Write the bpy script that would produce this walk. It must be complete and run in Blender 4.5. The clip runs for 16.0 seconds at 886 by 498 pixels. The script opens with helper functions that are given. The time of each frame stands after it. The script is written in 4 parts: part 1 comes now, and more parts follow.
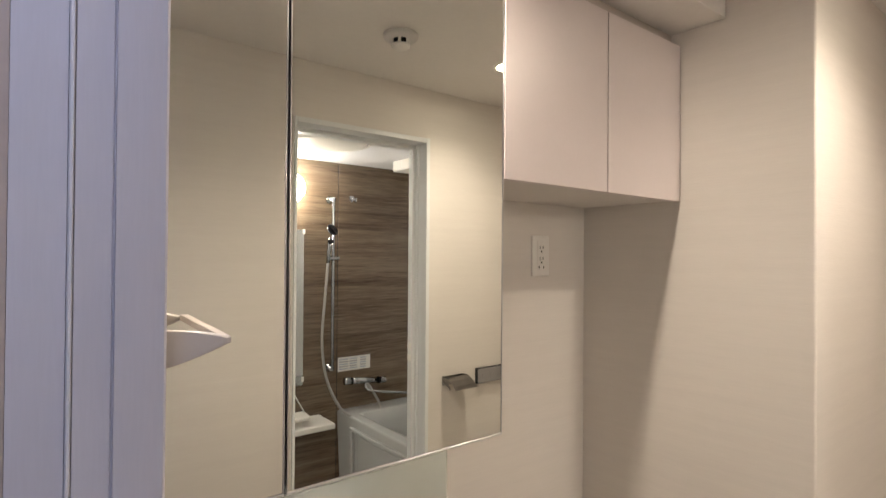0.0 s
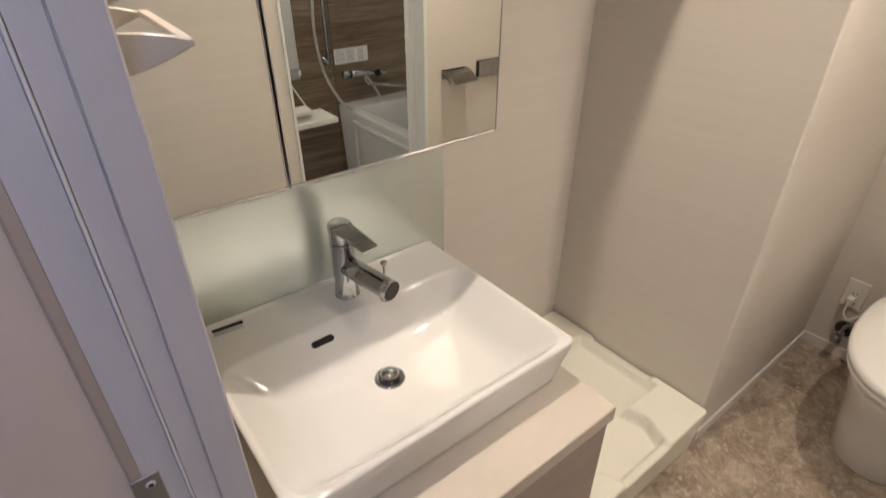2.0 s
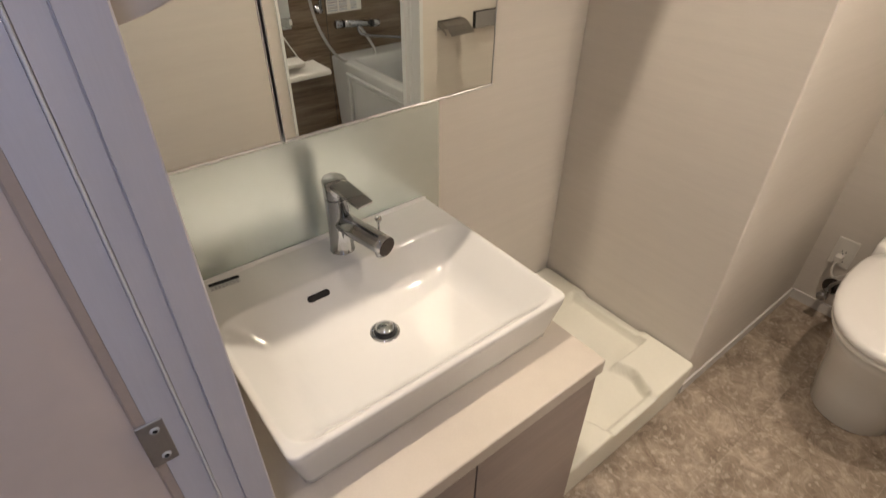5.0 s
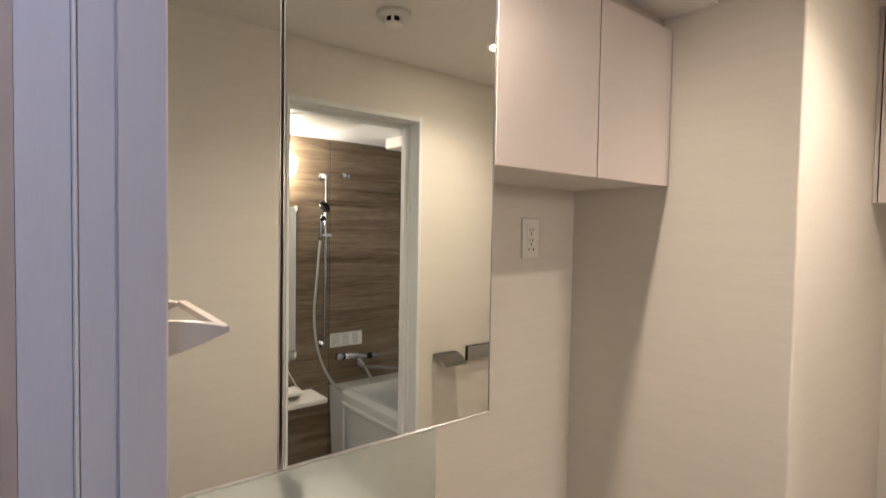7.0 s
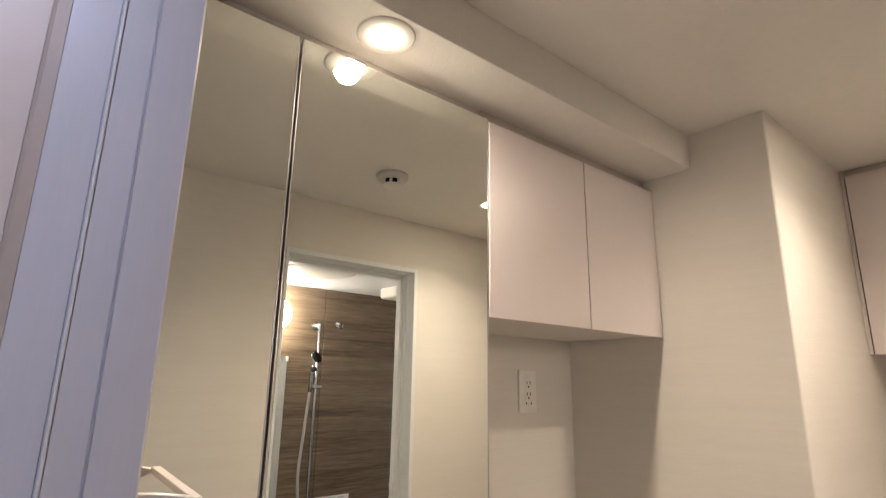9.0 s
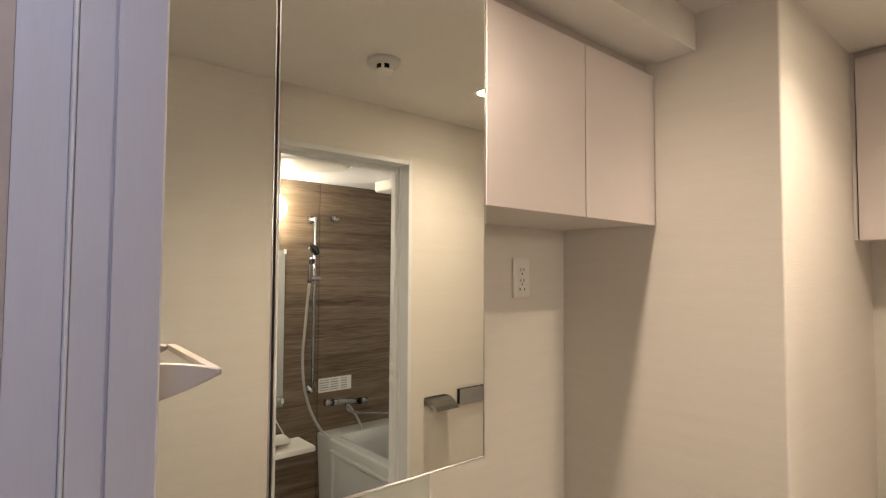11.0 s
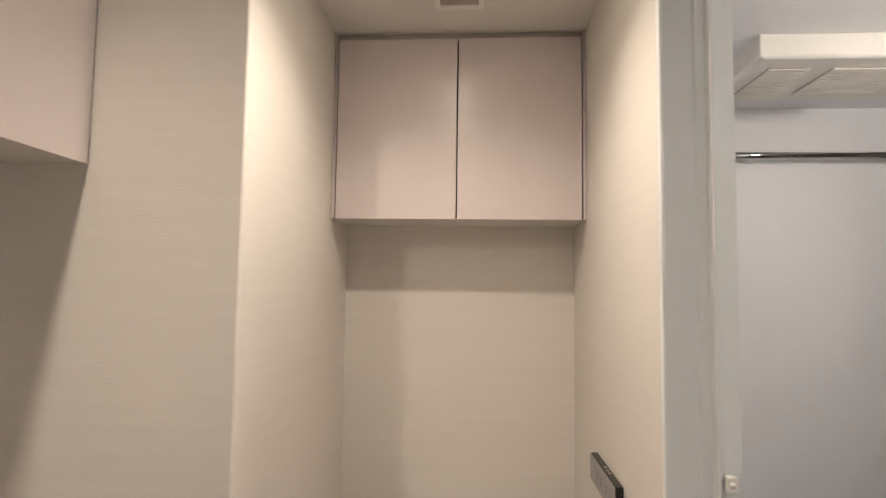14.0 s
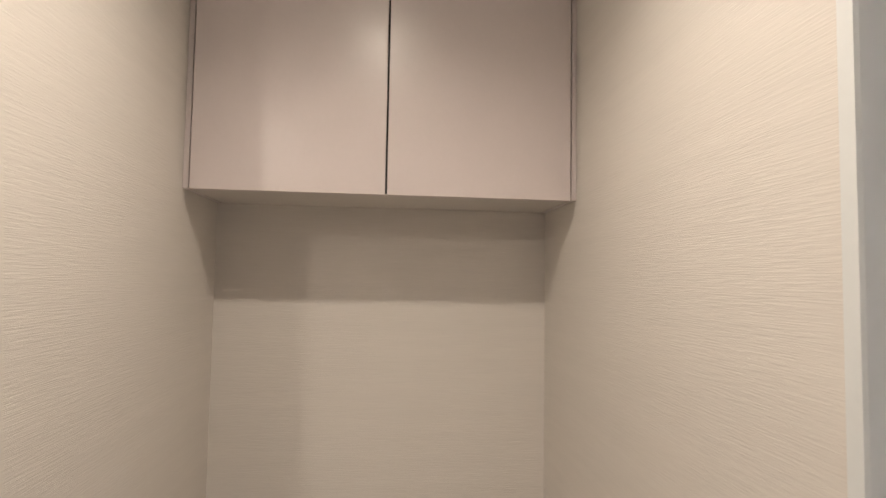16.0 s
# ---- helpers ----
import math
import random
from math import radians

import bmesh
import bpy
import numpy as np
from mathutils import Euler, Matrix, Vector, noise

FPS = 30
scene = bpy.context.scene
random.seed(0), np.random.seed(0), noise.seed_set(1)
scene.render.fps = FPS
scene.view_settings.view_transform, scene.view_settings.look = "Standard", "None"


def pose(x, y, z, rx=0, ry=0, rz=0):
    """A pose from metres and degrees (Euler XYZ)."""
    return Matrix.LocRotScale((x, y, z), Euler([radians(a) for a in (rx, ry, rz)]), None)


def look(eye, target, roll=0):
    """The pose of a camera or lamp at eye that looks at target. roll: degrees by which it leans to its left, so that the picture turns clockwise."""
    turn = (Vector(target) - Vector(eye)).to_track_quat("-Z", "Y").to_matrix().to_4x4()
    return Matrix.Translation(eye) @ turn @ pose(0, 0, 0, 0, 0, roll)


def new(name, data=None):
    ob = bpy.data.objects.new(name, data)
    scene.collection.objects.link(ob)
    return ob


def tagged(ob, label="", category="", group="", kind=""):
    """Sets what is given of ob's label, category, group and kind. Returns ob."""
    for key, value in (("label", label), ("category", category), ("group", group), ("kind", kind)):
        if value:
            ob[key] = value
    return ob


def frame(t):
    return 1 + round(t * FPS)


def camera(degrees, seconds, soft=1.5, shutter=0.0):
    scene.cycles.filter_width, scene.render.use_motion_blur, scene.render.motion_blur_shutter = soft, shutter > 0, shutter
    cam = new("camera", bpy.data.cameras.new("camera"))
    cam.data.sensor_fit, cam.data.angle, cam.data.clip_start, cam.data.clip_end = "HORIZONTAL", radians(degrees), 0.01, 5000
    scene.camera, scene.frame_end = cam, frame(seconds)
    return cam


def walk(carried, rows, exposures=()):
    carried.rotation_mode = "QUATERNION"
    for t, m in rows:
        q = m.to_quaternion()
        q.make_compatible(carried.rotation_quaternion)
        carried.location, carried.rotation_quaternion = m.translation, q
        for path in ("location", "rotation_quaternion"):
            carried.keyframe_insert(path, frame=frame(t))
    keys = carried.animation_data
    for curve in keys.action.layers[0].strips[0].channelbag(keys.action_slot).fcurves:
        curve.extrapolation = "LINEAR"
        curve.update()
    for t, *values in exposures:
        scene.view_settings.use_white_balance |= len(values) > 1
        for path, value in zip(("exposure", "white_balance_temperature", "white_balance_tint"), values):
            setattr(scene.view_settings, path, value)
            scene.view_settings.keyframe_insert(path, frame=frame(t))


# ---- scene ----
cam = camera(79.5, 16.0, soft=1.25, shutter=0.35)
PATH = [
    (0, 0.008, 0.02, 1.485, -38.24, 0.59, -0.4),
    (0.5, 0.008, 0.019, 1.485, -38.29, -5.22, -0.46),
    (1, 0.008, 0.021, 1.484, -38.57, -13.87, -0.39),
    (1.5, 0.012, 0.012, 1.489, -38.35, -22.6, -0.02),
    (2, 0.032, 0.023, 1.493, -37.94, -31.73, 0),
    (2.5, 0.032, 0.019, 1.486, -37.95, -39.8, 0.02),
    (3, 0.023, 0.014, 1.477, -38.15, -46.59, 0.07),
    (3.2, 0.026, 0.004, 1.487, -37.76, -48.78, -0.21),
    (5.5, 0.029, 0.021, 1.495, -38.24, -28.15, -0.3),
    (6, 0.015, -0.005, 1.483, -38.11, -18.43, -0.17),
    (6.5, -0.001, 0.001, 1.5, -39.05, -10.17, -0.79),
    (7, -0.003, 0.002, 1.503, -39.06, -2.05, -0.96),
    (7.5, -0.001, 0.002, 1.507, -39.16, 6.01, -0.82),
    (8, -0.006, -0, 1.509, -39.4, 14.14, -0.77),
    (8.2, -0.002, 0.002, 1.514, -39.47, 16.42, -1.1),
    (10.5, -0.008, 0.005, 1.502, -40.23, 3.92, -0.43),
    (11, -0.008, 0.007, 1.499, -40.28, 2.49, -0.33),
    (11.5, 0.029, -0.023, 1.495, -42.23, 2.25, -0.6),
    (12, 0.081, -0.075, 1.482, -49.94, 2.5, -0.83),
    (12.3, 0.093, -0.116, 1.474, -57.81, 2.42, -1.07),
    (12.5, 0.119, -0.124, 1.473, -62.72, 2.44, -0.94),
    (13, 0.189, -0.084, 1.446, -75.62, 3.36, -0.82),
    (13.5, 0.25, -0.024, 1.436, -84.16, 3.19, -0.2),
    (14, 0.418, -0.012, 1.402, -86.39, 3.94, -0.76),
    (14.5, 0.586, 0.043, 1.423, -88.76, 3.7, -0.6),
    (15, 0.766, 0.071, 1.424, -90.73, 3.35, -0.73),
    (15.5, 0.929, 0.086, 1.401, -94.42, 5.22, -0.63),
    (16, 0.974, 0.05, 1.442, -96.17, 3.08, -0.94),
]
walk(cam, [(t, pose(x, y, z, 90 + pitch, roll, yaw)) for t, x, y, z, yaw, pitch, roll in PATH],
     exposures=[(0.0, 0.25, 6270, 10), (2.0, 0.20, 6350, 10), (3.2, 0.14, 6380, 10), (5.3, 0.18, 6490, 10), (7.0, 0.23, 6400, 10), (8.0, 0.15, 6280, 10), (10.3, 0.20, 6830, 10), (11.0, 0.21, 6880, 10),
                (12.0, 0.18, 6750, 10), (12.6, 0.17, 6300, 10), (13.2, 0.14, 6250, 10), (14.5, 0.02, 6170, 10), (15.4, -0.09, 6110, 10), (16.0, -0.10, 6080, 10)])

# ---------------------------------------------------------------- plan (metres)
X_DOOR = 0.085      # room face of the wall with the entrance
Y_WALL = 1.083      # wall behind vanity and washing machine bay
Y_MIR = 0.765       # mirror faces
Y_GLASS = 0.996       # glass splashback
X_BAY = 1.421       # end wall of the washing machine bay
Y_NL = 0.445        # toilet niche, wall towards the bay
Y_R = -0.344        # wall with the bathroom door
X_BACK = 2.265      # wall behind the toilet
Z_C = 2.2           # ceiling
Z_BEAM = 2.098
Y_BEAM = 0.644
X_D1, X_D2 = 0.777, 1.388   # bathroom door frame, outer edges
Z_D = 1.986
BX0, BX1, BY0, BY1, BZ = 0.70, 2.36, -1.50, -0.46, 2.05   # bathroom inside

# ---------------------------------------------------------------- light
world = bpy.data.worlds.new("sky")
scene.world = world
world.use_nodes = True
sky = world.node_tree.nodes.new("ShaderNodeTexSky")
sky.sky_type, sky.sun_disc = "NISHITA", False
sky.sun_elevation, sky.sun_rotation = radians(40), radians(200)
world.node_tree.links.new(sky.outputs[0], world.node_tree.nodes["Background"].inputs[0])
world.node_tree.nodes["Background"].inputs[1].default_value = 0.1


def lamp(name, kind, at, target, watts, color, size=0.05, size_y=None, cone=None, blend=0.5, spread=None):
    data = bpy.data.lights.new(name, kind)
    data.energy, data.color = watts, color
    if kind == "AREA":
        data.size = size
        if size_y:
            data.shape, data.size_y = "RECTANGLE", size_y
        if spread:
            data.spread = radians(spread)
    else:
        data.shadow_soft_size = size
    if cone:
        data.spot_size, data.spot_blend = radians(cone), blend
    ob = new(name, data)
    ob.matrix_world = look(at, target)
    return ob


WARM = (1.0, 0.83, 0.655)
lamp("downlight_lamp_vanity", "SPOT", (0.436, 0.692, 2.0925), (1.06, 0.59, 0), 53, WARM, 0.027, cone=160, blend=1.0)
lamp("downlight_lamp_niche", "SPOT", (1.445, 0.07, 2.192), (1.445, 0.071, 0), 41, WARM, 0.024, cone=140, blend=1.0)
# added cool fill with no fitting, tilted to brighten the upper jamb
lamp("jamb_fill_light", "AREA", (-0.15, -0.02, 2.22), (0.0, 0.47, 1.85), 3.6, (0.64, 0.70, 1.0), 0.2)
# stands in for bluish daylight, through an assumed window out of view
lamp("hall_window_light", "AREA", (-0.72, -2.66, 1.12), (-0.72, 0.0, 1.12), 4.6, (0.40, 0.56, 1.0), 0.95, 2.0)

# ---------------------------------------------------------------- materials
def material(name, color, rough=0.5, metal=0.0, var=0.06, scale=8.0, bump=0.0, bump_scale=60.0, stretch=(1, 1, 1),
             coat=0.0, transmission=0.0, ior=1.45, emit=0.0, rough_var=0.0, spec=0.5):
    """A surface with its colour varied at two scales, roughness variation and fine relief."""
    m = bpy.data.materials.new(name)
    m.use_nodes = True
    nt = m.node_tree
    b = nt.nodes["Principled BSDF"]
    b.inputs["Roughness"].default_value, b.inputs["Metallic"].default_value = rough, metal
    b.inputs["Coat Weight"].default_value, b.inputs["IOR"].default_value = coat, ior
    b.inputs["Transmission Weight"].default_value = transmission
    b.inputs["Specular IOR Level"].default_value = spec
    b.inputs["Base Color"].default_value = (*color, 1)
    if emit:
        b.inputs["Emission Color"].default_value = (*color, 1)
        b.inputs["Emission Strength"].default_value = emit
    if var or bump or rough_var:
        co = nt.nodes.new("ShaderNodeTexCoord")
        mp = nt.nodes.new("ShaderNodeMapping")
        mp.inputs["Scale"].default_value = stretch
        nt.links.new(co.outputs["Object"], mp.inputs[0])

        def grain(s, detail=4.0):
            n = nt.nodes.new("ShaderNodeTexNoise")
            n.inputs["Scale"].default_value, n.inputs["Detail"].default_value = s, detail
            nt.links.new(mp.outputs[0], n.inputs["Vector"])
            return n.outputs["Fac"]

        big, fine = grain(scale), grain(scale * 9)
        if var:
            mx = nt.nodes.new("ShaderNodeMath")
            mx.operation = "ADD"
            nt.links.new(big, mx.inputs[0])
            nt.links.new(fine, mx.inputs[1])
            rg = nt.nodes.new("ShaderNodeMapRange")
            rg.inputs["From Min"].default_value, rg.inputs["From Max"].default_value = 0.6, 1.4
            rg.inputs["To Min"].default_value, rg.inputs["To Max"].default_value = 1 - var, 1 + var
            nt.links.new(mx.outputs[0], rg.inputs[0])
            vm = nt.nodes.new("ShaderNodeVectorMath")
            vm.operation = "SCALE"
            vm.inputs[0].default_value = color
            nt.links.new(rg.outputs[0], vm.inputs["Scale"])
            nt.links.new(vm.outputs[0], b.inputs["Base Color"])
        if rough_var:
            rr = nt.nodes.new("ShaderNodeMapRange")
            rr.inputs["To Min"].default_value, rr.inputs["To Max"].default_value = max(rough - rough_var, 0.02), rough + rough_var
            nt.links.new(big, rr.inputs[0])
            nt.links.new(rr.outputs[0], b.inputs["Roughness"])
        if bump:
            bp = nt.nodes.new("ShaderNodeBump")
            bp.inputs["Strength"].default_value, bp.inputs["Distance"].default_value = bump, 0.002
            nt.links.new(grain(bump_scale, 6.0), bp.inputs["Height"])
            nt.links.new(bp.outputs[0], b.inputs["Normal"])
    return m


M_PAPER = material("woven_wallpaper", (0.70, 0.66, 0.612), 0.75, var=0.035, scale=5, bump=0.27, bump_scale=60, stretch=(0.4, 0.4, 9))
M_CEIL = material("ceiling_paper", (0.72, 0.69, 0.655), 0.8, var=0.03, scale=5, bump=0.3, bump_scale=180)
M_CAB = material("rose_grey_laminate", (0.63, 0.565, 0.552), 0.29, var=0.016, scale=14, rough_var=0.02)
M_CABIN = material("cabinet_side_melamine", (0.66, 0.62, 0.58), 0.5, var=0.02)
M_DARK = material("shadow_gap_black", (0.02, 0.02, 0.02), 0.6, var=0)
M_MIRROR = material("mirror_silver", (0.84, 0.86, 0.82), 0.008, 1.0, var=0)
M_ALU = material("brushed_aluminium", (0.62, 0.62, 0.62), 0.28, 1.0, var=0.05, scale=30, stretch=(1, 1, 12))
M_CHROME = material("chrome", (0.43, 0.44, 0.455), 0.05, 1.0, var=0)
# chrome whose dark reflection is put into the base colour
M_CHROMEREFLECT = material("chrome_dark_reflection", (0.10, 0.09, 0.085), 0.12, 1.0, var=0)
M_STEEL = material("satin_steel", (0.45, 0.44, 0.42), 0.32, 1.0, var=0.06, scale=40)
M_CERAMIC = material("glazed_ceramic", (0.715, 0.713, 0.695), 0.07, coat=0.6, var=0.01)
M_PLASTIC = material("white_plastic", (0.78, 0.76, 0.72), 0.35, var=0.02)
M_PAN = material("pan_plastic", (0.82, 0.81, 0.72), 0.28, var=0.02)
M_COUNTER = material("cream_solid_surface", (0.62, 0.565, 0.495), 0.3, var=0.03, scale=30)
M_JAMB = material("door_frame_sheet", (0.60, 0.582, 0.61), 0.32, var=0.03, scale=10, stretch=(6, 6, 0.4), bump=0.05, bump_scale=50)
M_BATHFRAME = material("bath_frame_white", (0.72, 0.74, 0.74), 0.35, var=0.02)
M_BATHWALL = material("bath_panel_white", (0.79, 0.79, 0.82), 0.42, var=0.01)
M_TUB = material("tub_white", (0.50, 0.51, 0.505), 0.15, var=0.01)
M_BLACK = material("black_plastic", (0.015, 0.015, 0.017), 0.25, var=0)
M_DARKLENS = material("dark_smoked_plastic", (0.022, 0.012, 0.008), 0.12, var=0, spec=0.18)
M_GREY = material("grey_print", (0.30, 0.31, 0.33), 0.5, var=0)
M_SPLASH = material("satin_glass_panel", (0.80, 0.86, 0.82), 0.27, 0.72, var=0.03, scale=3, coat=0.1)
M_GASKET = material("pale_rubber", (0.72, 0.71, 0.72), 0.45, var=0.02)
M_HALLSHEET = material("mauve_beige_sheet", (0.68, 0.575, 0.50), 0.34, var=0.03, scale=4, bump=0.08, bump_scale=40, rough_var=0.05)
# jamb edge: warm hall light put into a beige colour
M_WARMEDGE = material("warm_lit_edge_sheet", (0.47, 0.385, 0.32), 0.45, var=0.05, scale=12)
M_HOLDER = material("greige_plastic", (0.52, 0.48, 0.44), 0.4, var=0.02)
# brown-grey that carries gap shade on fillers and dryer grille; also vent slats
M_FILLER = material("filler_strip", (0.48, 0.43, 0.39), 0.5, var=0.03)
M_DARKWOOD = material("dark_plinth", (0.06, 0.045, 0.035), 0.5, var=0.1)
M_SEATLID = material("toilet_seat_plastic", (0.80, 0.79, 0.775), 0.18, var=0.01)
M_HOSE = material("hose_grey", (0.40, 0.39, 0.37), 0.3, 0.5, var=0.03)
M_RED = material("red_led", (1.0, 0.06, 0.02), 0.4, var=0, emit=3.0)
M_LABEL = material("grey_sticker", (0.55, 0.55, 0.54), 0.45, var=0.02)
M_GREYWHITE = material("grey_white_plastic", (0.60, 0.585, 0.57), 0.4, var=0.03)
M_BLUEGREY = material("blue_grey_print", (0.36, 0.42, 0.50), 0.5, var=0)
M_GLASS = material("clear_glass", (0.95, 1.0, 0.98), 0.02, var=0, transmission=1.0)
M_REMOTE = material("grey_silver_plastic", (0.30, 0.29, 0.29), 0.35, 0.3, var=0.03)
M_LAMP = material("lit_lamp", (1.0, 0.86, 0.66), 0.5, var=0, emit=110.0)
M_GLOBE = material("lit_opal_globe", (1.0, 0.89, 0.75), 0.5, var=0, emit=62.0)
M_BASE = material("white_baseboard", (0.74, 0.72, 0.70), 0.4, var=0.02)


def banded(name, dark, light, axis_scale, rough=0.25, coat=0.2, bands=6.0, contrast=(0.35, 0.68), streaks=None):
    """Wood-grain sheet: long streaks of two browns with fine grain."""
    streaks = streaks or ((bands, 0.6), (bands * 5, 0.4))
    m = bpy.data.materials.new(name)
    m.use_nodes = True
    nt = m.node_tree
    b = nt.nodes["Principled BSDF"]
    b.inputs["Roughness"].default_value, b.inputs["Coat Weight"].default_value = rough, coat
    co, mp = nt.nodes.new("ShaderNodeTexCoord"), nt.nodes.new("ShaderNodeMapping")
    mp.inputs["Scale"].default_value = axis_scale
    nt.links.new(co.outputs["Object"], mp.inputs[0])
    add = None
    for s, w in streaks:
        n = nt.nodes.new("ShaderNodeTexNoise")
        n.inputs["Scale"].default_value, n.inputs["Detail"].default_value, n.inputs["Distortion"].default_value = s, 5, 0.4
        nt.links.new(mp.outputs[0], n.inputs["Vector"])
        k = nt.nodes.new("ShaderNodeMath")
        k.operation = "MULTIPLY_ADD"
        k.inputs[1].default_value = w
        nt.links.new(n.outputs["Fac"], k.inputs[0])
        if add:
            nt.links.new(add.outputs[0], k.inputs[2])
        else:
            k.inputs[2].default_value = 0
        add = k
    ramp = nt.nodes.new("ShaderNodeValToRGB")
    ramp.color_ramp.elements[0].position, ramp.color_ramp.elements[0].color = contrast[0], (*dark, 1)
    ramp.color_ramp.elements[1].position, ramp.color_ramp.elements[1].color = contrast[1], (*light, 1)
    nt.links.new(add.outputs[0], ramp.inputs[0])
    nt.links.new(ramp.outputs[0], b.inputs["Base Color"])
    return m


M_WALNUT = banded("walnut_bath_panel", (0.075, 0.046, 0.028), (0.31, 0.235, 0.16), (0.26, 0.26, 5.2), 0.26, 0.3, 2.9, (0.36, 0.70), ((2.9, 0.42), (11, 0.26), (31, 0.32)))
M_VANITY = banded("pale_woodgrain_door", (0.30, 0.245, 0.22), (0.46, 0.385, 0.345), (0.5, 1, 6), 0.42, 0.0, 3.5, (0.15, 0.9))


def stone_floor():
    """Grey-brown marble-look floor tile: clouds, pale veins and a tile tone from the piece itself."""
    m = bpy.data.materials.new("marble_look_floor")
    m.use_nodes = True
    nt = m.node_tree
    b = nt.nodes["Principled BSDF"]
    b.inputs["Roughness"].default_value = 0.42
    co = nt.nodes.new("ShaderNodeTexCoord")
    info = nt.nodes.new("ShaderNodeObjectInfo")
    off = nt.nodes.new("ShaderNodeVectorMath")
    off.operation = "MULTIPLY_ADD"
    off.inputs[1].default_value = (7.0, 11.0, 5.0)
    nt.links.new(info.outputs["Random"], off.inputs[0])
    nt.links.new(co.outputs["Object"], off.inputs[2])
    n1 = nt.nodes.new("ShaderNodeTexNoise")
    n1.inputs["Scale"].default_value, n1.inputs["Detail"].default_value, n1.inputs["Distortion"].default_value = 12, 12, 0.8
    n1.inputs["Roughness"].default_value = 0.72
    nt.links.new(off.outputs[0], n1.inputs["Vector"])
    ramp = nt.nodes.new("ShaderNodeValToRGB")
    e = ramp.color_ramp.elements
    e[0].position, e[0].color = 0.33, (0.185, 0.142, 0.108, 1)
    e[1].position, e[1].color = 0.70, (0.56, 0.475, 0.39, 1)
    mid = e.new(0.52)
    mid.color = (0.335, 0.274, 0.214, 1)
    nt.links.new(n1.outputs["Fac"], ramp.inputs[0])
    v = nt.nodes.new("ShaderNodeTexVoronoi")
    v.feature = "DISTANCE_TO_EDGE"
    v.inputs["Scale"].default_value = 26
    warp = nt.nodes.new("ShaderNodeTexNoise")
    warp.inputs["Scale"].default_value, warp.inputs["Detail"].default_value = 10, 5
    nt.links.new(off.outputs[0], warp.inputs["Vector"])
    wv = nt.nodes.new("ShaderNodeVectorMath")
    wv.operation = "MULTIPLY_ADD"
    wv.inputs[1].default_value = (0.05, 0.05, 0.05)
    nt.links.new(warp.outputs["Color"], wv.inputs[0])
    nt.links.new(off.outputs[0], wv.inputs[2])
    nt.links.new(wv.outputs[0], v.inputs["Vector"])
    vr = nt.nodes.new("ShaderNodeMapRange")
    vr.inputs["From Max"].default_value = 0.035
    vr.inputs["To Min"].default_value, vr.inputs["To Max"].default_value = 0.30, 0.0
    nt.links.new(v.outputs["Distance"], vr.inputs[0])
    mix = nt.nodes.new("ShaderNodeMixRGB")
    mix.inputs[2].default_value = (0.58, 0.51, 0.44, 1)
    nt.links.new(vr.outputs[0], mix.inputs[0])
    nt.links.new(ramp.outputs[0], mix.inputs[1])
    chip = nt.nodes.new("ShaderNodeTexVoronoi")
    chip.inputs["Scale"].default_value = 85
    nt.links.new(wv.outputs[0], chip.inputs["Vector"])
    sep = nt.nodes.new("ShaderNodeSeparateColor")
    nt.links.new(chip.outputs["Color"], sep.inputs[0])
    cr = nt.nodes.new("ShaderNodeMapRange")
    cr.inputs["From Min"].default_value, cr.inputs["From Max"].default_value = 0.80, 1.0
    cr.inputs["To Max"].default_value = 0.52
    nt.links.new(sep.outputs[0], cr.inputs[0])
    mix2 = nt.nodes.new("ShaderNodeMixRGB")
    mix2.inputs[2].default_value = (0.62, 0.54, 0.46, 1)
    nt.links.new(cr.outputs[0], mix2.inputs[0])
    nt.links.new(mix.outputs[0], mix2.inputs[1])
    nt.links.new(mix2.outputs[0], b.inputs["Base Color"])
    return m


M_STONE = stone_floor()
M_GROUT = material("floor_joint", (0.46, 0.39, 0.32), 0.8, var=0.03)

# ---------------------------------------------------------------- mesh helpers
def box(bm, x0, x1, y0, y1, z0, z1, bevel=0.0, seg=2):
    """A box into bm; bevelled edges where asked."""
    t = bmesh.new()
    bmesh.ops.create_cube(t, size=1)
    for v in t.verts:
        v.co = Vector(((x0 + x1) / 2 + v.co.x * (x1 - x0), (y0 + y1) / 2 + v.co.y * (y1 - y0), (z0 + z1) / 2 + v.co.z * (z1 - z0)))
    if bevel:
        bmesh.ops.bevel(t, geom=t.edges[:], offset=bevel, segments=seg, affect="EDGES", profile=0.5)
    join(bm, t)
    return bm


def join(bm, t, m=None):
    """Adds the faces of t to bm, moved by m, and frees t."""
    if m is not None:
        bmesh.ops.transform(t, matrix=m, verts=t.verts[:])
    made = [bm.verts.new(v.co) for v in t.verts]
    t.verts.index_update()
    for f in t.faces:
        g = bm.faces.new([made[v.index] for v in f.verts])
        g.smooth = f.smooth
    t.free()


